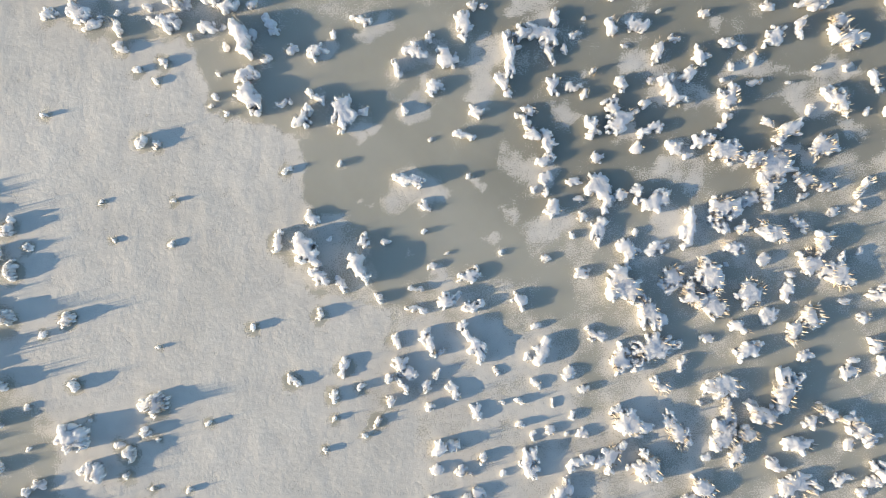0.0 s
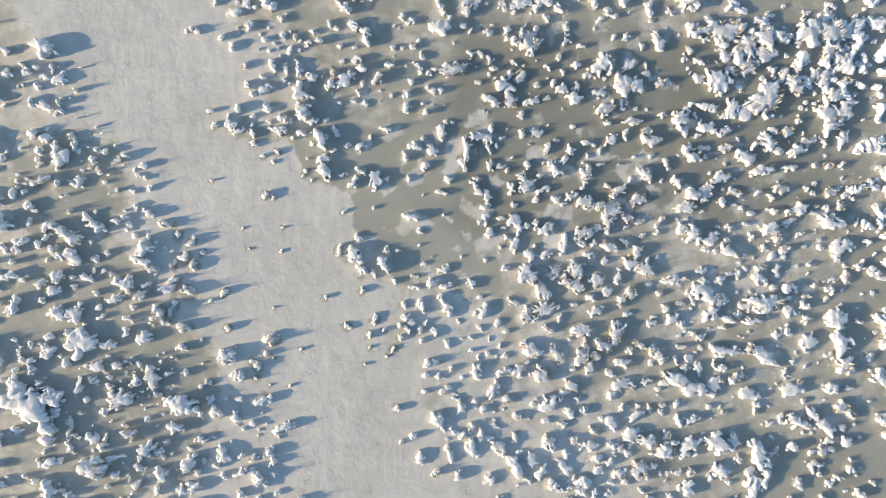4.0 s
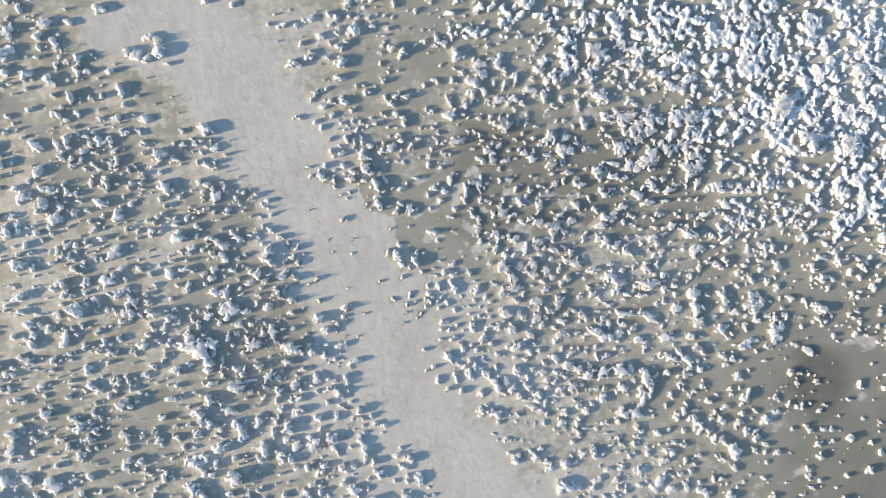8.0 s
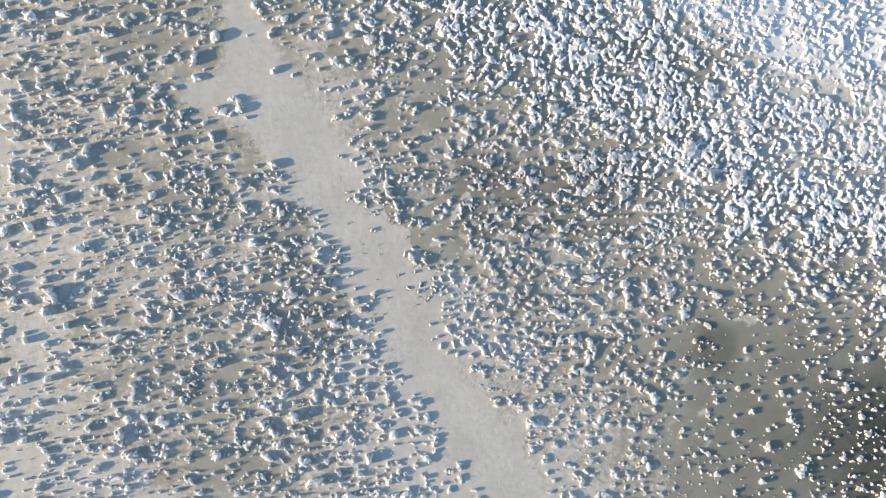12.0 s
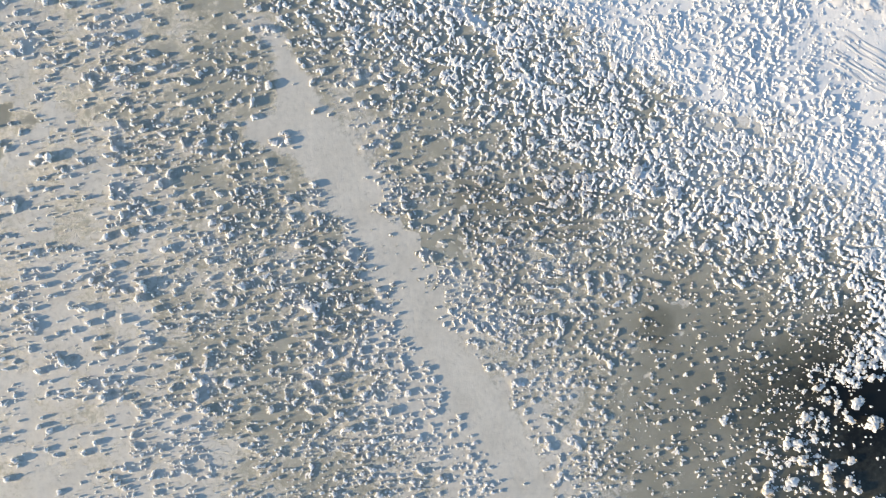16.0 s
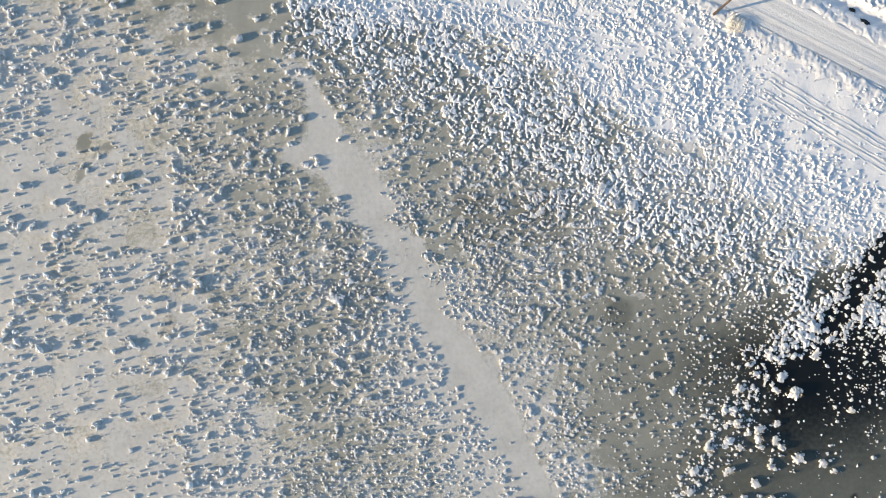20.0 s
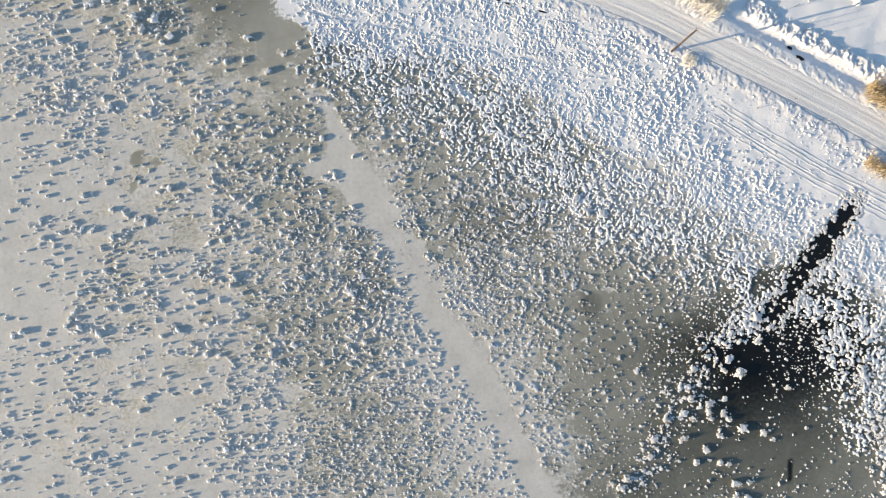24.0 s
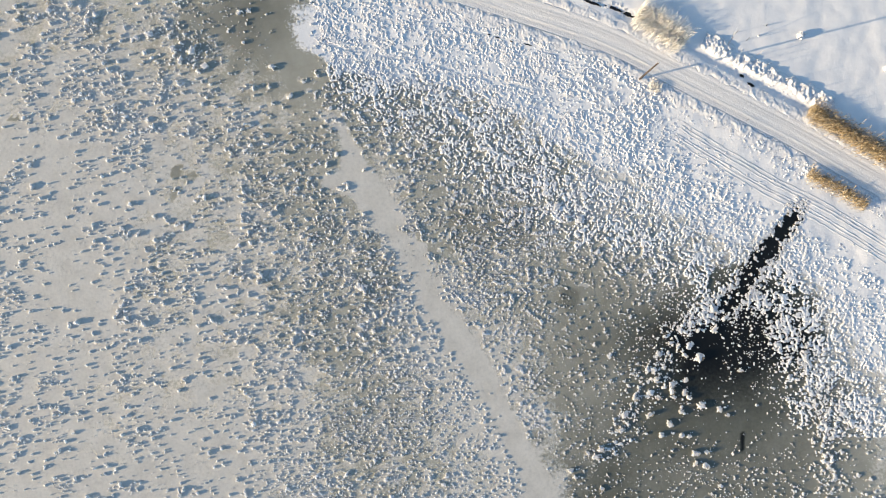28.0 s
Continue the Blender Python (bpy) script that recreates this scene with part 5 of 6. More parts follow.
FROST_PATCHES = [
    (-0.67, 2.02, 0.89, 0.75, 20), (-0.39, -0.22, 0.89, 0.66, -20), (0.55, 0, 0.47, 0.26, 0), (1.44, 0.39, 1.13, 0.56, -65),
    (1.82, -0.74, 1.04, 0.94, 0), (-0.16, -1.45, 0.75, 0.47, 0), (0.08, -1.21, 0.38, 0.28, 0), (0.88, 1.94, 1.04, 0.56, 70),
    (0.78, 1.66, 0.75, 0.47, 0), (0.03, 2.32, 0.56, 0.38, 0), (1.58, 2.88, 0.85, 0.52, 0), (-1.19, 2.79, 0.85, 0.38, 10), (-2.04, 2.41, 0.56, 0.47, 0),
    (-1.29, 1.14, 0.75, 0.38, 0), (-1.76, -0.69, 0.75, 0.56, 0), (4.27, 1.43, 0.75, 0.47, 40), (5.96, 1.52, 1.51, 0.47, 20),
    (6.52, 1.94, 1.22, 0.38, 5),
]
FROST_PATCHES += [
    (-23.4, 22.5, 1.1, 0.8, 0), (-20.0, 23.6, 1.3, 1.0, 40), (-18.9, 22.0, 1.0, 0.8, 0), (-21.3, 25.2, 1.2, 0.9, 0), (-20.4, 21.4, 0.9, 0.8, 0), (-19.2, 24.9, 0.9, 0.7, 0),
    (21.0, -5.4, 2.0, 1.2, 0), (20.9, -8.2, 1.1, 0.9, 0), (16.6, -9.3, 1.8, 0.8, 10), (18.0, -11.7, 1.3, 0.7, 0), (18.5, -13.6, 1.9, 0.8, 80),
]
FROST_PATCHES += [
    (3.8, -0.6, 1.13, 0.56, 0), (4.45, -0.03, 0.56, 0.56, 0), (-0.44, 1.47, 0.66, 0.38, 0), (0.93, -1.12, 0.47, 0.33, 0),
    (-1.19, -0.22, 0.38, 0.28, 0), (1.21, -0.5, 0.56, 0.38, -20), (5.21, 1.85, 1.04, 0.42, 0), (5.72, 2.04, 0.85, 0.38, 0),
    (6.62, 1.43, 1.04, 0.56, 10), (7.18, 0.86, 0.66, 0.56, 0), (3.51, 1.94, 0.85, 0.38, 0), (2.95, 0.72, 0.66, 0.56, 0), (4.08, 0.25, 0.75, 0.38, 0),
    (2.2, 1.19, 0.85, 0.56, 0), (6.24, 0.25, 0.56, 0.47, 0), (5.11, 0.25, 0.66, 0.38, 0), (3.42, 2.7, 0.56, 0.28, 0), (4.64, 2.7, 0.56, 0.28, 0),
]
fx_, fy_ = (g + 0.26 * rough_noise(gx, gy, 0.75, k) + 0.10 * rough_noise(gx, gy, 0.24, k + 3) for g, k in ((gx, 43), (gy, 48)))
for x, y, l, w, ang in FROST_PATCHES:
    c, s = math.cos(radians(ang)), math.sin(radians(ang))
    u, v = ((fx_ - x) * c + (fy_ - y) * s) / (l / 2), (-(fx_ - x) * s + (fy_ - y) * c) / (w / 2)
    frost = np.maximum(frost, 0.72 * fade(1.3, 0.45, np.hypot(u, v)))

BARE_PATCHES = [
    (-11.02, 0.94, 4.14, 3.5, 0), (-11, -2.88, 5.73, 5.09, 0), (-9.87, -6.69, 6.36, 3.82, 0), (-7.97, -4.46, 3.34, 2.7, -45),
]
for x, y, l, w, ang in BARE_PATCHES:
    c, s = math.cos(radians(ang)), math.sin(radians(ang))
    u, v = ((fx_ - x) * c + (fy_ - y) * s) / (l / 2), (-(fx_ - x) * s + (fy_ - y) * c) / (w / 2)
    k = fade(1.2, 0.75, np.hypot(u, v))
    frost = frost * (1 - k) + k * np.minimum(frost, 0.32)

TRACK = [(34.97, 17.57), (40.01, 14.37), (44.8, 11.6), (48.41, 9.5), (52.03, 7.73), (56.57, 5.38), (61.02, 2.69), (65.48, -0.17), (71.95, -4.12)]


def crust_cover(x, y):
    """The share of the shore's ice or snow that lies under joined hummocks."""
    d = rows_distance(x, y, SNOW_EDGE) - 4.0 * fade(20, 29, x) * fade(41, 35, x)
    cover = (0.6 - 0.14 * fade(0, 6, d) - 0.13 * fade(3, 9, d) * fade(18, 26, x)) * fade(-14, -4.0, d + 2.0 * rough_noise(x, y, 4.0, 91, 3))
    lane = rough_noise((0.88 * x - 0.47 * y) / 5.5, 0.47 * x + 0.88 * y, 1.1, 97, 2)
    cover = cover * (1 - 0.45 * fade(0.1, 0.7, lane) * fade(-11, -6, d) * fade(8, 2, d))
    cover = cover * (1 - 0.75 * fade(13, 20, d)) * (1 - 0.85 * fade(5.5, 2.5, np.abs(rows_distance(x, y, TRACK))))
    road = np.abs(rows_distance(x, y, ROAD_LINE))
    cover = cover * fade(2.2, 3.4, road) * (rows_distance(x, y, ROAD_LINE) < 0)
    cover = cover * fade(0.1, 0.6, rows_distance(x, y, CHANNEL_EAST)) * fade(0.2, -0.5, inside(x, y, DITCH)) * fade(0.3, -1.2, inside(x, y, POOL))
    for line in FURROWS:
        far = np.abs(rows_distance(x, y, line) + 0.25 * value_noise(x / 1.5, y / 1.5, 93))
        cover = cover * fade(0.12, 0.3, far) + 0.12 * fade(0.9, 0.5, far) * fade(0.2, 0.5, far)
    return cover


# tussocks of the wider marsh, scattered by how thickly they stand
rng = np.random.default_rng(7)
placed = [(x, y, l) for _, rows in GROUPS for x, y, l, *_ in rows]
buckets = {}
for x, y, l in placed:
    buckets.setdefault((int(x // 1.5), int(y // 1.5)), []).append((x, y, l))


def first_view(x, y):
    return -7.5 < x < 7.6 and -5.3 < y < 3.2


def near_view(x, y):
    """The stretch whose tussocks are placed one by one."""
    return -11.9 < x < 12.9 and -7.9 < y < 6.0


n_try = 90000
sx, sy = rng.uniform(MAP_X - 8, MAP_X + 140, n_try), rng.uniform(MAP_Y - 84, MAP_Y + 5, n_try)
stand = plan_value(STAND, sx + 0.8 * rough_noise(sx, sy, 3, 61), sy + 0.8 * rough_noise(sx, sy, 3, 62), CELL)
stand *= np.clip(1 + np.where(sx < -30, 0.8, 0.4) * rough_noise(sx, sy, 2.2, 71, 2), np.where(sx < -30, 0.15, 0.4), 2)
s_east, s_west = rows_distance(sx, sy, CHANNEL_EAST), rows_distance(sx, sy, CHANNEL_WEST)
bare = (s_east < 0) & (s_west > -0.2) & (sy < 18)
s_snow = rows_distance(sx, sy, SNOW_EDGE)
s_road = np.abs(rows_distance(sx, sy, ROAD_LINE))
s_ditch = inside(sx, sy, DITCH)
per_metre = np.where(sx < -14, 0.42, 0.33) * np.clip(stand, 0, 9.5) ** 1.5
per_metre = per_metre * (1 - 0.93 * np.clip(crust_cover(sx, sy) / 0.5, 0, 1))
s_depth = plan_value(DEPTH, sx, sy, 2 * CELL)
per_metre = np.where(bare, 0.03, per_metre)
per_metre = np.where((s_road < 4.5) | (s_ditch > 0.1), 0.12 * (s_ditch > 0.1) * per_metre, per_metre)
pick = rng.random(n_try) < per_metre * (148 * 89) / n_try
FIELD = []
for x, y, dsn, dep in zip(sx[pick], sy[pick], s_snow[pick], s_depth[pick]):
    middle = 0.33 if dsn > 0 else 0.39
    if dep > 0.6:
        middle *= 0.62
    l = float(np.clip(rng.lognormal(math.log(middle), 0.42), 0.11, 0.9))
    slim = rng.random() < (0.5 if x < -8 else 0.35)
    if slim:
        l = float(rng.uniform(0.1, 0.27))
    if first_view(x, y):
        continue
    if near_view(x, y):
        l = min(l, float(rng.uniform(0.08, 0.34)))
    w = l * (rng.uniform(0.42, 0.8) if x < -8 else rng.uniform(0.45, 0.9))
    i, j = int(x // 1.5), int(y // 1.5)
    gap = 0.22 if slim else 0.36 if dsn < -10 else 0.3
    if any((x - p) ** 2 + (y - q) ** 2 < (gap * (l + m)) ** 2 for di in (-1, 0, 1) for dj in (-1, 0, 1) for p, q, m in buckets.get((i + di, j + dj), ())):
        continue
    buckets.setdefault((i, j), []).append((x, y, l))
    FIELD.append((x, y, l, w, rng.normal(-35, 42), dsn))
ring = np.array(DITCH + DITCH[:1])
for _ in range(420):
    k, t = rng.integers(0, len(DITCH)), rng.random()
    p = ring[k] * (1 - t) + ring[k + 1] * t + rng.normal(0, 0.42, 2)
    l = float(rng.uniform(0.2, 0.75))
    FIELD.append((p[0], p[1], l, l * rng.uniform(0.5, 0.9), rng.uniform(0, 180), 1.0))
# dense white clumps along both rims of the pool
for rim in POOL_RIMS:
    for _ in range(330):
        t = (len(rim) - 1.001) * rng.random() ** 1.3
        k, t = int(t), t % 1
        p = np.array(rim[k]) * (1 - t) + np.array(rim[k + 1]) * t + rng.normal(0, 1.6 - 0.09 * k, 2)
        l = float(rng.lognormal(math.log(0.36), 0.4))
        FIELD.append((p[0], p[1], l, l * rng.uniform(0.55, 0.95), rng.uniform(0, 180), -8.0))

# frost that has grown round the foot of each tussock
halo = np.zeros_like(frost)
every = [(x, y, l) for x, y, l in placed] + [(f[0], f[1], f[2]) for f in FIELD]
for x, y, l in every:
    rad = 0.85 * l + 0.12
    i0, i1 = np.searchsorted(GX, (x - rad, x + rad))
    j0, j1 = np.searchsorted(GY, (y - rad, y + rad))
    if i1 > i0 and j1 > j0:
        d = np.hypot(gx[j0:j1, i0:i1] - x + 0.05 * l, gy[j0:j1, i0:i1] - y + 0.12 * l)
        halo[j0:j1, i0:i1] = np.maximum(halo[j0:j1, i0:i1], fade(rad, 0.3 * rad, d))
frost = np.where(depth > 0.35, frost, frost + 0.16 * halo * (1 - frost) * (1 - near_channel))
frost = frost + 0.28 * fade(0.3, 0.95, halo) * pond * (1 - frost)
frost = frost - 0.5 * fade(0.45, 0.95, halo) * near_channel
frost *= 1 - 0.9 * fade(0.15, 0.5, depth)
d_road = np.abs(rows_distance(gx, gy, ROAD_LINE))
gz = bank_height(gx, gy)
rough = fade(0, 5, d_snow)
gz = gz + rough * (0.05 * rough_noise(gx, gy, 1.6, 81) + 0.06 * rough_noise(gx, gy, 6, 82)) * fade(2.0, 4.5, d_road)
gz = np.where(in_ditch > -0.6, gz * fade(0.0, -0.6, in_ditch) - 0.0, gz)
side = rows_distance(gx, gy, ROAD_LINE)
gz = gz - 0.06 * fade(2.6, 1.7, d_road) - 0.32 * fade(0.9, 0.3, np.abs(side - 4.5)) * fade(20, 30, gx)
gz = np.where(np.hypot(gx, gy) > 110, 0.5 * fade(0, 40, d_snow), gz)
ny, nx = gx.shape
idx = np.arange(ny * nx).reshape(ny, nx)
quads = np.stack([idx[:-1, :-1], idx[:-1, 1:], idx[1:, 1:], idx[1:, :-1]], -1).reshape(-1, 4)
ground = mesh_object("ground", np.stack([gx, gy, gz], -1).reshape(-1, 3), quads, GROUND)
tagged(ground, "frozen marsh of olive ice, grey frost, dark open water and snow", "ground", kind="structure")
for key, values in (("frost", frost), ("depth", depth), ("snow", snow)):
    attr = ground.data.attributes.new(key, "FLOAT", "POINT")
    attr.data.foreach_set("value", values.astype(np.float32).ravel())


def ground_z(x, y):
    i, j = np.clip(np.searchsorted(GX, x), 1, nx - 1), np.clip(np.searchsorted(GY, y), 1, ny - 1)
    fx, fy = (x - GX[i - 1]) / (GX[i] - GX[i - 1]), (y - GY[j - 1]) / (GY[j] - GY[j - 1])
    return (gz[j - 1, i - 1] * (1 - fx) + gz[j - 1, i] * fx) * (1 - fy) + (gz[j, i - 1] * (1 - fx) + gz[j, i] * fx) * fy


# ---- tussocks one by one ----
LABELS = {
    "snow": "sedge tussock under a rounded cap of fresh snow, on ice",
    "spiky": "snow-laden sedge tussock with stiff frosted blades, on ice",
    "bush": "bushy snow-covered rush clump standing in dark water",
    "tuft": "small snow-capped grass tuft frozen into the ice",
    "outer": "large snow-heaped sedge clump on pale frosted ice",
}
NAMES = {"snow": "tussock", "spiky": "tussock", "bush": "rush_clump", "tuft": "grass_tuft", "outer": "sedge_clump"}
SERIES = {"tussock": "snowy tussocks of the marsh", "rush_clump": "rush clumps in the dark pool", "grass_tuft": "small tufts on the ice", "sedge_clump": "large clumps of the outer marsh"}


def clump_shape(sort, l, w, seed, x, pitch=0.0105):
    """Cap and blades of one clump at the origin."""
    size = math.sqrt(l * w)
    h = tussock_height(l, w, x) * (1 + 0.25 * math.sin(seed * 1.7)) * (1.2 if sort == "bush" else 1)
    bristly = sort in ("spiky", "bush")
    cap = tussock_cap(l, w, h, seed, int(np.clip(l / pitch, 12, 60)), 0.4 if bristly else 0.34, 0.46 if bristly else 0.36, wild=0.25, dome=0.2)
    count = {"snow": 26, "outer": 36, "spiky": 54, "bush": 60, "tuft": 9}[sort]
    return cap, blades(count, l, w, h, seed + 5000, 0.42 if bristly else 0.34, 0.008 + 0.014 * size if bristly else 0.0065, rim=bristly or seed % 3 > 0)


serial, loose = 100, []
for sort, rows in GROUPS:
    for x, y, l, w, ang in rows:
        serial += 1
        kind = "tuft" if sort == "snow" and math.sqrt(l * w) < 0.15 else sort
        if kind in ("ring", "far"):
            k = (0.9 if x < 0 else 1.03) if kind == "ring" else 0.62
            loose.append((x, y, k * l, k * w, ang, serial, 0.015 if kind == "ring" else 0.024))
            continue
        (v, quads), (bv, bf) = clump_shape(kind, l, w, serial, x)
        base = new(NAMES[kind])
        base.matrix_world = pose(x, y, float(ground_z(x, y)), 0, 0, ang)
        tagged(base, LABELS[kind], "tussock", SERIES[NAMES[kind]])
        mesh_object("snow_cap", v, quads, SNOW, base)
        tagged(mesh_object("grass_fringe", bv, bf, BLADE, base, False, "frosted straw-coloured blades"), kind="stuff")

# those of the wider ring, joined
vs, fs, bvs, bfs, nv, nb = [], [], [], [], 0, 0
for x, y, l, w, ang, seed, pitch in loose:
    (v, quads), (bv, bf) = clump_shape("spiky" if seed % 4 == 0 else "snow", l, w, seed, x, pitch)
    c, s = math.cos(radians(ang)), math.sin(radians(ang))
    m, at = np.array([[c, s, 0], [-s, c, 0], [0, 0, 1]]), np.array([x, y, float(ground_z(x, y))])
    vs.append(v @ m + at)
    fs.append(quads + nv)
    bvs.append(bv @ m + at)
    bfs.append(bf + nb)
    nv, nb = nv + len(v), nb + len(bv)
ring_ob = mesh_object("middle_marsh_tussocks", np.concatenate(vs), np.concatenate(fs), SNOW)
tagged(ring_ob, "hundreds of snow-capped sedge tussocks on olive ice and frost", "tussocks", kind="stuff")
tagged(mesh_object("grass_fringe", np.concatenate(bvs), np.concatenate(bfs), BLADE, ring_ob, False, "frosted straw-coloured blades"), kind="stuff")

# ---- the wide field, joined ----


def templates(count, cells, seed, few, many, thick, ragged=0.45, fill=0.88, dome=0.14):
    """Unit tussocks to be stretched and turned: cap and blades."""
    out = []
    for k in range(count):
        v, quads = tussock_cap(0.86, 0.58, 1, seed + k, cells, ragged, 0.6 if k % 2 == 0 else 0.4, fill, 0.9, dome)
        # smaller caps lean against the main one
        r = np.random.default_rng(seed + 900 + k)
        for j in range(1 + k % 3 if cells > 8 else 0):
            th, off, big = r.uniform(0, 6.28), r.uniform(0.3, 0.62), r.uniform(0.3, 0.5)
            sv, sq = tussock_cap(big, 0.68 * big, 1, seed + 300 + 7 * k + j, cells // 2 + 1, ragged, 0.4, fill, 0.6, dome)
            sv = sv * (1, 1, r.uniform(0.6, 1.0)) + (off * math.cos(th), 0.68 * off * math.sin(th), 0)
            v, quads = np.concatenate([v, sv]), np.concatenate([quads, sq + len(v)])
        bv, bf = blades(few if k % 3 else many, 1, 0.68, 1, seed + 500 + k, 0.6, thick, rim=k % 2 == 0)
        out.append((v, quads, bv, bf))
    return out


FINE, VARIANTS, SMALL = templates(40, 15, 9000, 12, 26, 0.018), templates(60, 11, 9100, 7, 12, 0.024), templates(40, 6, 9200, 3, 5, 0.04, dome=0.6)


def scatter(name, rows, label, mat, category, low=1.0):
    vs, fs, bvs, bfs, nv, nb = [], [], [], [], 0, 0
    for k, (x, y, l, w, ang, dsn) in enumerate(rows):
        near = abs(x) < 19 and -11.5 < y < 10
        kinds = FINE if near and l > 0.22 else SMALL if l < 0.24 or dsn > 20 else VARIANTS
        c, s = math.cos(radians(ang)), math.sin(radians(ang))
        h = max(tussock_height(l, w, x), 0.16 if x < -8 and low == 1.0 else 0) * (0.75 + 0.5 * ((k * 37) % 17) / 16) * (0.6 if dsn > 0 else 1) * low
        v, f, bv, bf = kinds[(k * 11 + int(abs(x) * 7)) % len(kinds)]
        m = np.array([[c * l, s * l, 0], [-s * w / 0.68, c * w / 0.68, 0], [0, 0, h]])
        at = np.array([x, y, float(ground_z(x, y))])
        vs.append(v @ m + at)
        fs.append(f + nv)
        nv += len(v)
        if near or dsn < 2:
            bvs.append(bv @ m + at)
            bfs.append(bf + nb)
            nb += len(bv)
    base = mesh_object(name, np.concatenate(vs), np.concatenate(fs), mat, smooth=False)
    tagged(base, label, category, kind="stuff")
    if bvs:
        ob = mesh_object("grass_fringe", np.concatenate(bvs), np.concatenate(bfs), BLADE, base, False, "frosted straw-coloured blades")
        tagged(ob, kind="stuff")
    return base


west_rows = [r for r in FIELD if rows_distance(np.array([r[0]]), np.array([r[1]]), CHANNEL_WEST)[0] < 0.5]
west_set = set(map(id, west_rows))
east_rows = [r for r in FIELD if id(r) not in west_set and r[5] < 0]
shore_rows = [r for r in FIELD if id(r) not in west_set and r[5] >= 0]
scatter("inner_marsh_tussocks", [r for r in west_rows if r[0] > -17], "snow-capped tussocks on olive ice beside the frozen channel", SNOW_LUMP, "tussocks")
scatter("west_marsh_tussocks", [r for r in west_rows if r[0] <= -17], "hundreds of small snow-capped tussocks on frosted ice", RIME, "tussocks")
scatter("east_marsh_tussocks", east_rows, "hundreds of snow-capped tussocks on olive and dark ice", SNOW_LUMP, "tussocks")
scatter("shore_tussocks", shore_rows, "dense hummocks of snow-buried grass along the shore", SNOW_LUMP, "tussocks")

# ---- joined hummocks of snow-buried grass along the shore ----


def crust(xs, ys, seed):
    """Lobed sheets of snow where a noise rises over the share left free; steep rims, flat tops."""
    x, y = np.meshgrid(xs, ys)
    step = np.sqrt(np.gradient(xs)[None] * np.gradient(ys)[:, None]).ravel()
    cover = crust_cover(x, y)
    u, v = (g + 0.09 * rough_noise(x, y, 0.3, seed + k, 2) for g, k in ((x, 1), (y, 2)))
    n = rough_noise(u, v, 0.26, seed + 3, 3) + 0.42 * rough_noise(x, y, 2.0, seed + 7, 3)
    share = 0.5 * (1 + np.tanh(0.85 * n / np.std(n)))
    f = share - (1 - cover)
    f = np.where(cover < 0.02, -1, f)
    solid = f > 0.01
    cell = solid[:-1, :-1] & solid[1:, :-1] & solid[:-1, 1:] & solid[1:, 1:]
    idx = np.arange(x.size).reshape(x.shape)
    quads = np.stack([idx[:-1, :-1], idx[:-1, 1:], idx[1:, 1:], idx[1:, :-1]], -1)[cell]
    edges = np.concatenate([quads[:, [0, 1]], quads[:, [1, 2]], quads[:, [2, 3]], quads[:, [3, 0]]]).astype(np.int64)
    rim = edges[~np.isin(edges[:, 0] * x.size + edges[:, 1], edges[:, 1] * x.size + edges[:, 0])]
    tall = 0.088 + 0.035 * rough_noise(x, y, 1.1, seed + 9, 2) + 0.085 * fade(5, -5, rows_distance(x, y, SNOW_EDGE)) + 0.06 * fade(3, 9, rows_distance(x, y, SNOW_EDGE)) * fade(18, 26, x)
    z = tall * (0.45 + 0.55 * np.clip(f / 0.22, 0, 1) ** 0.5) * (1 + 0.22 * rough_noise(x, y, 0.24, seed + 11, 2))
    gy_, gx_ = np.gradient(f, ys, xs)
    ids = np.unique(rim)
    g = np.stack([gx_.ravel()[ids], gy_.ravel()[ids]], 1)
    move = f.ravel()[ids][:, None] * g / ((g ** 2).sum(1)[:, None] + 1e-6)
    move /= np.maximum(np.hypot(*move.T) / (0.8 * step[ids]), 1)[:, None]
    verts = np.stack([x.ravel(), y.ravel(), np.maximum(z, 0.02).ravel() + ground_z(x.ravel(), y.ravel())], 1)
    verts[:, :2] += np.random.default_rng(seed).uniform(-0.25, 0.25, (len(verts), 2)) * step[:, None]
    verts[ids, :2] -= move
    foot = verts[ids].copy()
    foot[:, 2] = ground_z(foot[:, 0], foot[:, 1]) - 0.04
    low = np.zeros(len(verts), int)
    low[ids] = len(verts) + np.arange(len(ids))
    verts[ids, 2] = 0.6 * verts[ids, 2] + 0.4 * foot[:, 2]
    verts = np.concatenate([verts, foot])
    skirt = np.stack([rim[:, 1], rim[:, 0], low[rim[:, 0]], low[rim[:, 1]]], 1)
    used, inv = np.unique(np.concatenate([quads, skirt]), return_inverse=True)
    ob = mesh_object("shore_hummocks", verts[used], inv.reshape(-1, 4), SNOW_LUMP, smooth=False)
    tagged(ob, "joined hummocks of snow-buried grass along the shore", "tussocks", kind="stuff")


crust(np.concatenate([np.arange(-21.5, -5, 0.065), np.arange(-5, 34, 0.05), np.arange(34, 66, 0.075)]),
      np.concatenate([np.arange(-28, -4, 0.075), np.arange(-4, 28, 0.05), np.arange(28, 41.5, 0.068)]), 140)

# ---- the shore road ----


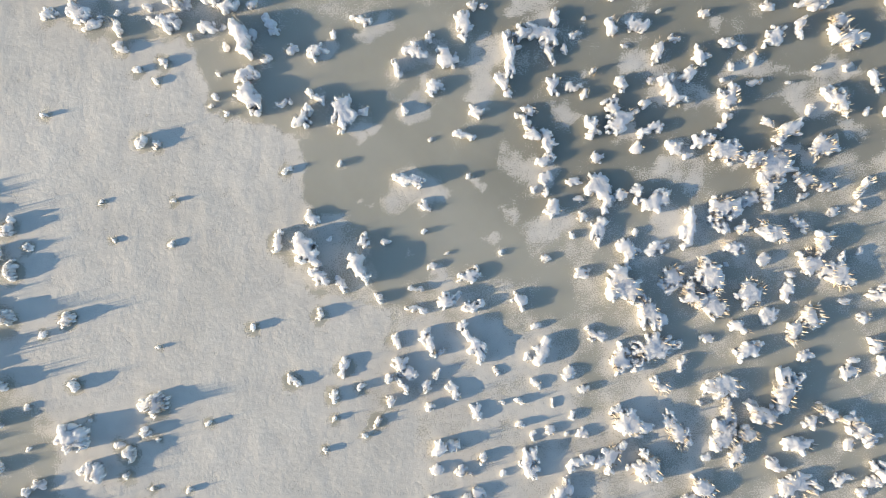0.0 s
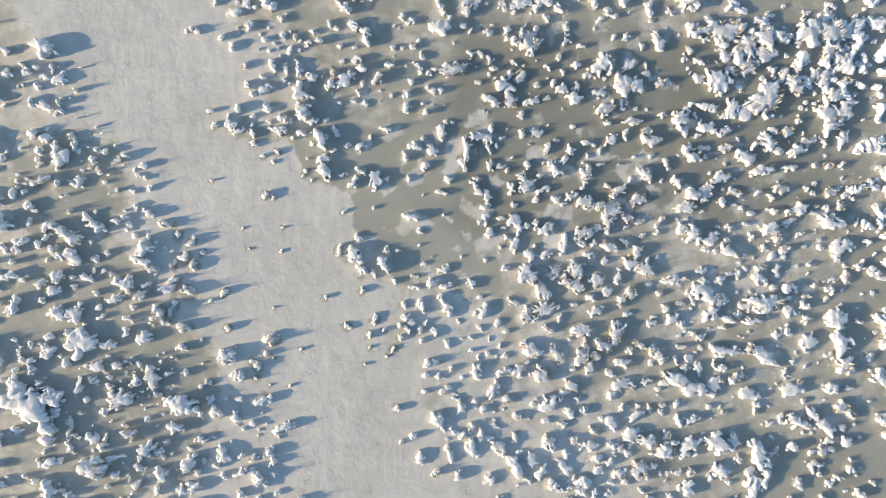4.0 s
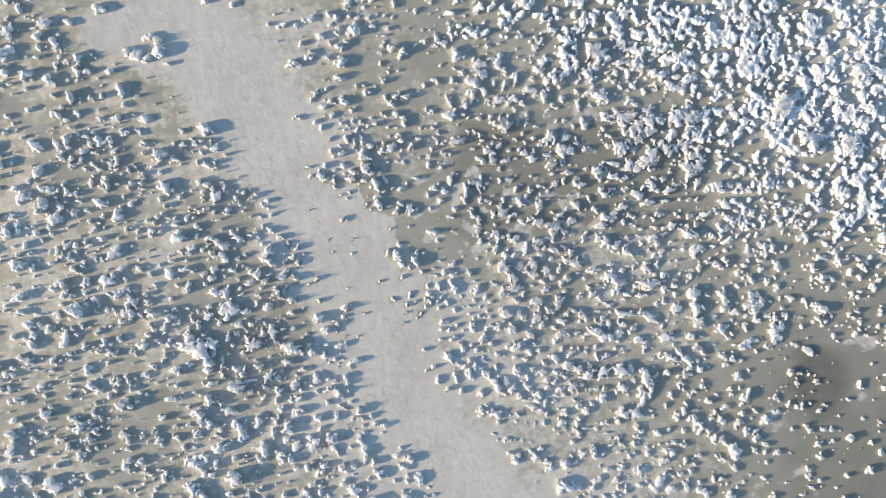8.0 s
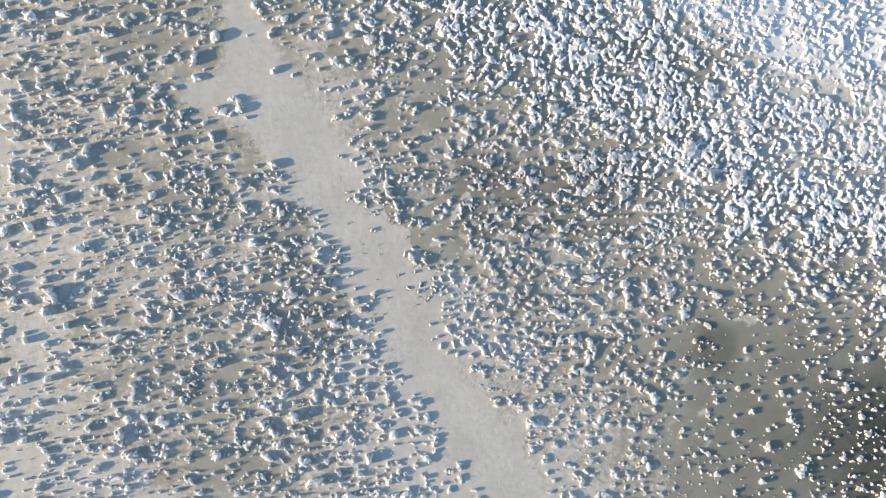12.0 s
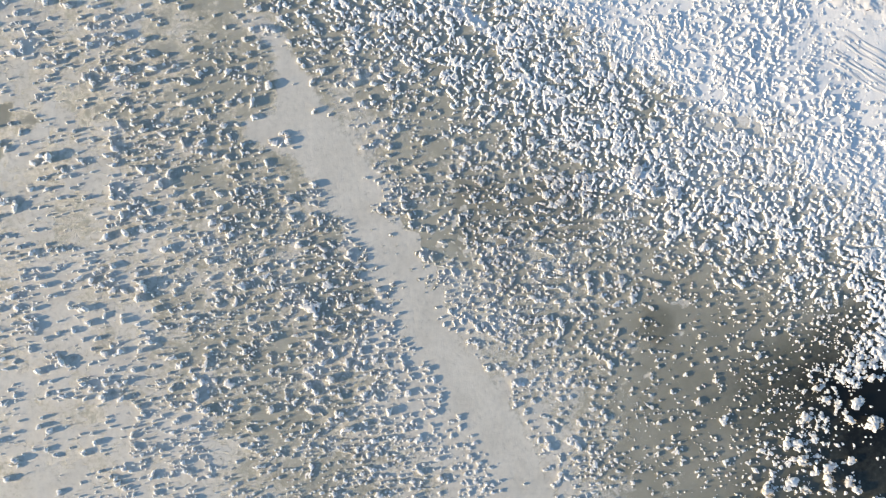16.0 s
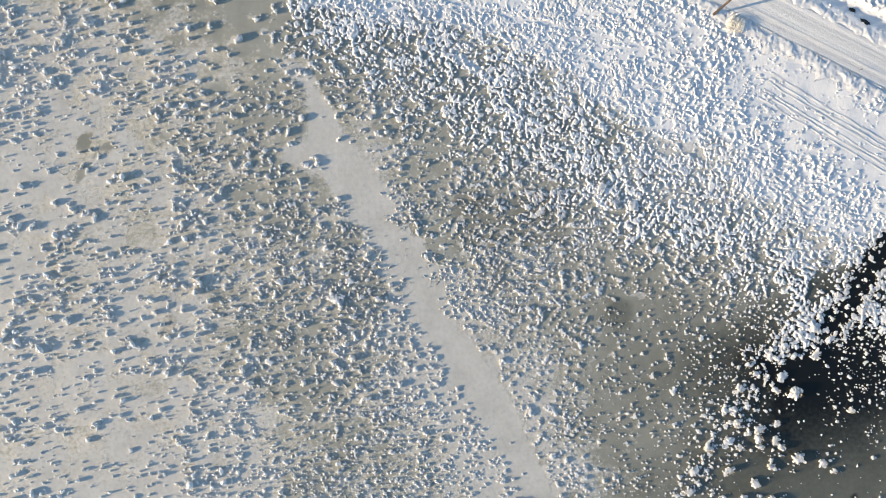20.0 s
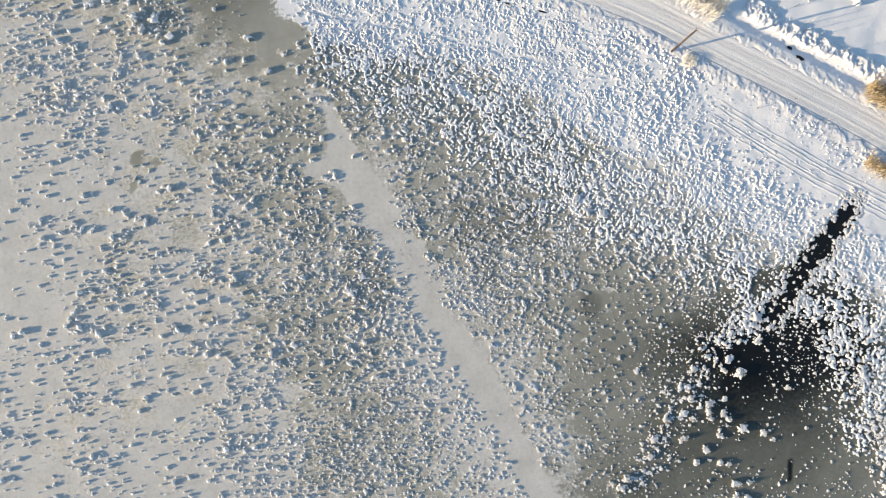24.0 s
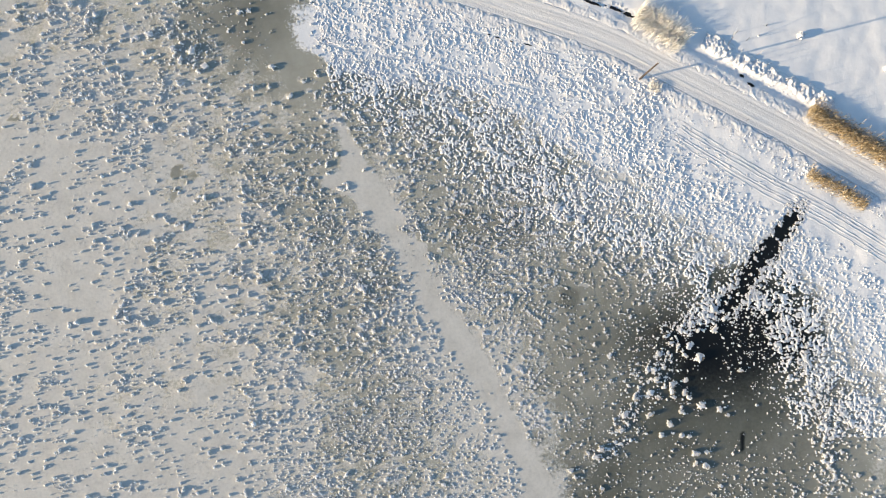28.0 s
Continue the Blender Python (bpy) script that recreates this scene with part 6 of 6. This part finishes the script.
def along(line, step):
    """Points, headings and distances at even steps of a polyline, its corners rounded."""
    pts = np.array(line, float)
    for _ in range(3):
        q = np.empty((2 * len(pts) - 2, 2))
        q[0::2], q[1::2] = 0.75 * pts[:-1] + 0.25 * pts[1:], 0.25 * pts[:-1] + 0.75 * pts[1:]
        pts = np.concatenate([pts[:1], q, pts[-1:]])
    seg = np.hypot(*np.diff(pts, axis=0).T)
    run = np.concatenate([[0], np.cumsum(seg)])
    at = np.arange(0, run[-1], step)
    x, y = np.interp(at, run, pts[:, 0]), np.interp(at, run, pts[:, 1])
    return x, y, np.arctan2(np.gradient(y), np.gradient(x)), at


def strip(name, line, offsets, heights, step, mat, wobble, seed, lift=0.0, across=False):
    """A strip laid along a line with a cross-section of offsets (to the left) and heights."""
    x, y, th, at = along(line, step)
    n, m = len(x), len(offsets)
    off = np.array(offsets)[None] + wobble * rough_noise(at[:, None] + 0 * np.array(offsets)[None], 3.0 * np.array(offsets)[None] + 0 * at[:, None], 1.3, seed)
    px, py = x[:, None] - np.sin(th)[:, None] * off, y[:, None] + np.cos(th)[:, None] * off
    jit = 1 + 0.5 * rough_noise(px, py, 1.1, seed + 3)
    pz = ground_z(px, py) + lift + np.array(heights)[None] * jit
    idx = np.arange(n * m).reshape(n, m)
    quads = np.stack([idx[:-1, :-1], idx[1:, :-1], idx[1:, 1:], idx[:-1, 1:]], -1).reshape(-1, 4)[:, ::-1]
    ob = mesh_object(name, np.stack([px, py, pz], -1).reshape(-1, 3), quads, mat)
    if across:
        attr = ob.data.attributes.new("across", "FLOAT", "POINT")
        attr.data.foreach_set("value", np.tile(np.linspace(0, 1, m), n).astype(np.float32))
    return ob


lanes = np.random.default_rng(3).normal(0, 0.011, 29) + 0.02 * np.abs(np.linspace(-1, 1, 29)) ** 3
road = strip("road", ROAD_LINE, np.linspace(-1.95, 1.95, 29), lanes, 0.4, ROAD, 0.04, 5, 0.07, True)
tagged(road, "packed snow road with wheel paths along the shore", "road", kind="structure")
# ridges of snow pushed up by wheels
RIDGE = ([-0.16, -0.06, 0.02, 0.13], [-0.02, 0.10, 0.09, -0.02])
for off in (-1.5, -0.9, -0.5, 0.4, 0.85, 1.4):
    ob = strip("tyre_ridge", TRACK, [o + off for o in RIDGE[0]], [0.24 * h for h in RIDGE[1]], 0.22, SNOW_LUMP, 0.09, 17 + int(10 * off), 0.01)
    tagged(ob, "low ridge of snow thrown up beside a tyre track", "snow ridge", "tyre track ridges")

rng = np.random.default_rng(21)


def verge(count, lo, hi, x0, x1, small, large, power=1.0, inland=40.0):
    """Clods of snow along the road between two distances from its middle."""
    x, y, th, at = along(ROAD_LINE, 0.1)
    rows = []
    ok = np.where((x > x0) & (x < x1))[0]
    for _ in range(count):
        i = rng.choice(ok)
        off = lo + (hi - lo) * rng.random() ** power
        px, py = x[i] - math.sin(th[i]) * off, y[i] + math.cos(th[i]) * off
        l = rng.uniform(small, large)
        rows.append((px, py, l, l * rng.uniform(0.6, 1.0), rng.uniform(0, 180), inland))
    return rows


clods = verge(1300, -1.65, -4.8, -14, 70, 0.10, 0.32, 1.6) + verge(160, -2.3, -4.4, -14, 70, 0.3, 0.6, 1.2) + verge(1100, 1.6, 3.7, -14, 70, 0.10, 0.30, 1.3) + verge(350, -4.5, -9.0, 15, 60, 0.10, 0.3) + verge(260, 4.7, 7.8, 35.5, 55, 0.12, 0.4) + verge(200, 4.2, 5.6, -14, 30, 0.3, 0.8)
scatter("snow_clods", clods, "tumbled clods of ploughed snow along both road verges", SNOW_LUMP, "snow")


def bank(name, line, lo, hi, tall, seed, label, inner=0.35):
    """A bank of ploughed snow along a line: lumpy, steep towards the road."""
    x, y, th, at = along(line, 0.11)
    off = np.linspace(lo, hi, max(8, int(abs(hi - lo) / 0.13)))
    t = np.linspace(0, 1, len(off))[None]
    px, py = x[:, None] - np.sin(th)[:, None] * off[None], y[:, None] + np.cos(th)[:, None] * off[None]
    wander = 0.22 * rough_noise(px, py, 1.3, seed, 2)
    shape = fade(0, 0.16, t + wander) * fade(1.0, inner, t + wander)
    lumps = 0.8 + 0.4 * rough_noise(px, py, 0.8, seed + 3, 2) + 0.34 * rough_noise(px, py, 0.26, seed + 6, 2)
    pz = ground_z(px, py) - 0.02 + tall * shape * np.clip(lumps, 0.1, 1.8)
    px, py = px + 0.05 * rough_noise(pz * 3 + px, py, 0.2, seed + 8, 1), py + 0.05 * rough_noise(px, py + pz * 3, 0.2, seed + 9, 1)
    n, m = px.shape
    idx = np.arange(n * m).reshape(n, m)
    quads = np.stack([idx[:-1, :-1], idx[1:, :-1], idx[1:, 1:], idx[:-1, 1:]], -1).reshape(-1, 4)
    if hi > lo:
        quads = quads[:, ::-1]
    ob = mesh_object(name, np.stack([px, py, pz], -1).reshape(-1, 3), quads, SNOW_LUMP)
    tagged(ob, label, "snow bank")


bank("snow_bank", ROAD_LINE, 1.75, 3.7, 0.13, 310, "lumpy bank of ploughed snow between road and ditch")
bank("snow_bank", ROAD_LINE, -1.8, -4.4, 0.12, 330, "lumpy bank of ploughed snow on the shore side of the road")
hx, hy = along(ROAD_LINE, 1.0)[:2]
mound_line = [(x, y) for x, y in zip(hx, hy) if 35.5 < x < 55]
bank("snow_covered_hedge", mound_line, 4.9, 7.7, 0.36, 350, "row of low shrubs buried under thick snow beside the road", 0.7)

WATER = simple("black_water", [(0.008, 0.009, 0.009), (0.02, 0.02, 0.018)], 2, 0.12, 0.05, 6, 0.01, 0.5)


def pool(x, y, l, w, ang, seed):
    r = np.random.default_rng(seed)
    th = np.linspace(0, 2 * np.pi, 26, endpoint=False)
    k = 1 + 0.16 * r.normal(size=26)
    c, s = math.cos(radians(ang)), math.sin(radians(ang))
    u, v = l / 2 * np.cos(th) * k, w / 2 * np.sin(th) * k
    px, py = x + u * c - v * s, y + u * s + v * c
    top = float(np.max(ground_z(px, py))) + 0.03
    vs = np.concatenate([np.stack([px, py, 0 * px + top], 1), np.stack([px, py, 0 * px + top - 0.3], 1)])
    i = np.arange(26)
    sides = np.stack([i, 26 + i, 26 + (i + 1) % 26, (i + 1) % 26], 1)
    ob = mesh_object("black_strip", vs, [i[None, :], sides], WATER, smooth=False)
    tagged(ob, "short black strip: open water in the roadside ditch, a dark dash between hummocks elsewhere", "water", kind="structure")


# six lie in the ditch; the last four are dark dashes between shore hummocks
BLACK_STRIPS = [
    (21.94, 36.48, 2.86, 0.42, -20), (25.3, 35.64, 2.86, 0.42, -20), (27.57, 34.71, 1.85, 0.5, -18), (44.3, 25.64, 0.67, 0.42, -30),
    (45.56, 24.29, 1.18, 0.42, -28), (64.89, 12.94, 2.19, 0.5, -30), (8.07, 31.44, 0.67, 0.17, -18), (12.61, 30.34, 1.18, 0.17, -16),
    (6.89, 31.86, 0.59, 0.17, -18), (10.17, 30.85, 0.42, 0.17, -16),
]
for k, row in enumerate(BLACK_STRIPS):
    pool(*row, 300 + k)


# ---- reeds, shrubs and saplings by the road ----


def reed_bed(line, half, count, tall, seed, label, mat):
    """A band of dry reeds: bent blades in two pieces, swept down wind."""
    r = np.random.default_rng(seed)
    x, y, th, at = along(line, 0.05)
    i = r.integers(0, len(x), count)
    off = half * r.normal(0, 0.5, count)
    px, py = x[i] - np.sin(th[i]) * off, y[i] + np.cos(th[i]) * off
    h = tall * r.uniform(0.45, 1.1, count)
    lean, way = r.uniform(0.1, 0.55, count) * h, r.normal(0.3, 0.9, count)
    dx, dy = np.cos(way) * lean, np.sin(way) * lean
    w = r.uniform(0.010, 0.026, count)
    side = r.uniform(0, 6.28, count)
    sx_, sy_ = np.cos(side) * w, np.sin(side) * w
    z = ground_z(px, py) - 0.05
    p = [np.stack(q, 1) for q in (
        (px - sx_, py - sy_, z), (px + sx_, py + sy_, z),
        (px + 0.35 * dx - sx_, py + 0.35 * dy - sy_, z + 0.65 * h), (px + 0.35 * dx + sx_, py + 0.35 * dy + sy_, z + 0.65 * h),
        (px + dx - 1.6 * sy_, py + dy + 1.6 * sx_, z + 0.95 * h), (px + 1.25 * dx, py + 1.25 * dy, z + h))]
    v = np.stack(p, 1).reshape(-1, 3)
    k = 6 * np.arange(count)[:, None, None]
    quads = (np.array([[0, 1, 3, 2]])[None] + k).reshape(-1, 4)
    tris = (np.array([[2, 3, 4], [3, 5, 4]])[None] + k).reshape(-1, 3)
    ob = mesh_object("reed_bed", v, [tris, quads], mat, smooth=False)
    tagged(ob, label, "reeds", kind="stuff")


PALE_REED = simple("frosted_reed", [(0.72, 0.67, 0.58), (0.80, 0.775, 0.72), (0.84, 0.83, 0.81)], 1.7, 0.8, 0.1, 40, 0.01)
reed_bed([(28.66, 34.97), (30.76, 33.54), (33.28, 32.19), (35.39, 30.17)], 2.2, 3600, 1.2, 51, "bed of pale frosted reeds beside the ditch", PALE_REED)
reed_bed([(54.13, 20.59), (57.66, 18.41), (61.02, 16.31), (65.22, 13.7), (70.27, 11.01)], 1.45, 5200, 1.4, 52, "bed of golden dry reeds along the ditch", REED)
reed_bed([(54.13, 11.18), (56.82, 9.83), (60.18, 8.07), (62.7, 6.3)], 1.1, 1900, 0.9, 53, "golden dry reeds between road and tyre tracks", REED)
reed_bed([(30.59, 24.46), (32.11, 23.62)], 0.9, 500, 0.6, 54, "pale grass tuft at the foot of the pole", PALE_REED)


def rod(bm, a, b, r0, r1, sides=7):
    """A tapered round bar from a to b."""
    a, b = Vector(a), Vector(b)
    m = Matrix.Translation((a + b) / 2) @ (b - a).to_track_quat("Z", "Y").to_matrix().to_4x4()
    bmesh.ops.create_cone(bm, cap_ends=True, segments=sides, radius1=r0, radius2=r1, depth=(b - a).length, matrix=m)


def utility_pole(x, y, tall):
    base = new("utility_pole")
    base.matrix_world = pose(x, y, float(ground_z(x, y)) - 0.05, 0, 0, 120)
    tagged(base, "weathered wooden utility pole with two small insulators by the road", "pole")
    bm = bmesh.new()
    rod(bm, (0, 0, 0), (0, 0, tall), 0.14, 0.10, 12)
    part("shaft", bm, WOOD, base, smooth=True)
    bm = bmesh.new()
    rod(bm, (0, 0, tall), (0, 0, tall + 0.05), 0.12, 0.05, 12)
    part("snow_cap", bm, SNOW, base, smooth=True)
    for dx in (-0.17, 0.17):
        bm = bmesh.new()
        rod(bm, (dx * 0.4, 0, tall - 0.3), (dx, 0, tall - 0.14), 0.015, 0.015, 8)
        rod(bm, (dx, 0, tall - 0.18), (dx, 0, tall - 0.09), 0.05, 0.035, 10)
        part("insulator", bm, CERAMIC, base, "brown ceramic insulator", True)


utility_pole(29.17, 25.22, 8.0)


def stake(x, y, tall, lean):
    base = new("road_stake")
    base.matrix_world = pose(x, y, float(ground_z(x, y)) - 0.1, lean, lean * 0.6, 0)
    tagged(base, "thin wooden snow stake marking the road edge", "stake", "stakes along the road")
    bm = bmesh.new()
    rod(bm, (0, 0, 0), (0, 0, tall), 0.03, 0.022)
    part("shaft", bm, TWIG, base)
    bm = bmesh.new()
    rod(bm, (0, 0, tall - 0.12), (0, 0, tall), 0.034, 0.03)
    part("tip", bm, SNOW, base, "snow-dusted tip")


STAKES = [
    (33.28, 21.43, 0.5, 0.5, 0), (37.32, 20.59, 0.42, 0.42, 8), (40.18, 17.9, 0.42, 0.42, -6), (44.88, 19.08, 0.67, 0.67, 4),
    (48.92, 16.22, 0.67, 0.67, -5), (49.93, 13.36, 0.76, 0.76, 6), (52.11, 13.03, 0.84, 0.84, -4),
]
for x, y, tall, _, lean in STAKES:
    stake(x, y, 0.35 + tall, lean)


def sapling(x, y, tall, heading, lean, seed):
    """A bare sapling: a tapered stem with a few thin twigs, dusted with snow."""
    r = random.Random(seed)
    base = new("bare_sapling")
    base.matrix_world = pose(x, y, float(ground_z(x, y)) - 0.05, 0, 0, heading)
    tagged(base, "thin leafless sapling with snow on its twigs", "sapling", "saplings behind the road")
    bm = bmesh.new()
    top = Vector((lean * tall, 0, tall))
    mid = top * 0.5 + Vector((-0.08 * tall, 0, 0.03))
    rod(bm, (0, 0, 0), mid, 0.035, 0.026)
    rod(bm, mid, top, 0.026, 0.008)
    part("stem", bm, TWIG, base, smooth=True)
    for _ in range(6):
        t = r.uniform(0.35, 0.95)
        p = mid * (2 * t) if t < 0.5 else mid.lerp(top, 2 * t - 1)
        a = r.uniform(0, 6.28)
        q = p + Vector((math.cos(a), math.sin(a), 0.8)) * r.uniform(0.12, 0.28) * tall * 0.6
        bm = bmesh.new()
        rod(bm, p, q, 0.012, 0.004, 5)
        part("twig", bm, TWIG, base)
    bm = bmesh.new()
    rod(bm, mid.lerp(top, 0.2) + Vector((0, 0, 0.03)), top + Vector((0, 0, 0.02)), 0.028, 0.012)
    part("snow_sleeve", bm, SNOW, base, "snow lying on the stem")


SAPLINGS = [
    (41.94, 29.84, 3.19, 0.84, 80), (44.88, 30.85, 1.68, 0.84, 20), (46.4, 28.66, 2.02, 0.84, 60), (45.89, 27.65, 1.85, 0.84, 0),
    (47.74, 27.15, 1.51, 0.84, 30), (50.6, 24.96, 2.02, 0.84, 10), (52.62, 23.2, 1.68, 0.84, 40), (43.37, 32.02, 1.34, 0.84, 0),
]
for k, (x, y, tall, lean, heading) in enumerate(SAPLINGS):
    sapling(x, y, 0.9 * tall, heading, 0.75 if k == 0 else 0.12, 80 + k)

# lone snow-covered shrub and small lumps in the open snow
FIELD_SHRUBS = [
    (52.87, 31.44, 1.09, 0.92, 0), (65.39, 26.73, 0.67, 0.5, 60), (47.74, 33.03, 0.25, 0.17, 0), (46.56, 31.52, 0.25, 0.17, 0),
]
for k, (x, y, l, w, ang) in enumerate(FIELD_SHRUBS):
    base = new("shrub")
    base.matrix_world = pose(x, y, float(ground_z(x, y)), 0, 0, ang)
    tagged(base, "small shrub buried in snow on the open field", "shrub", "shrubs on the snowfield")
    v, quads = tussock_cap(l, w, 0.25 + 0.5 * l, 700 + k, 24, 0.35, 0.2)
    mesh_object("snow_cap", v, quads, SNOW, base)
    v, f = blades(24, l, w, 0.3 + 0.55 * l, 740 + k, 0.7, 0.012)
    tagged(mesh_object("twig_spray", v, f, TWIG, base, False, "dark bare twigs"), kind="stuff")
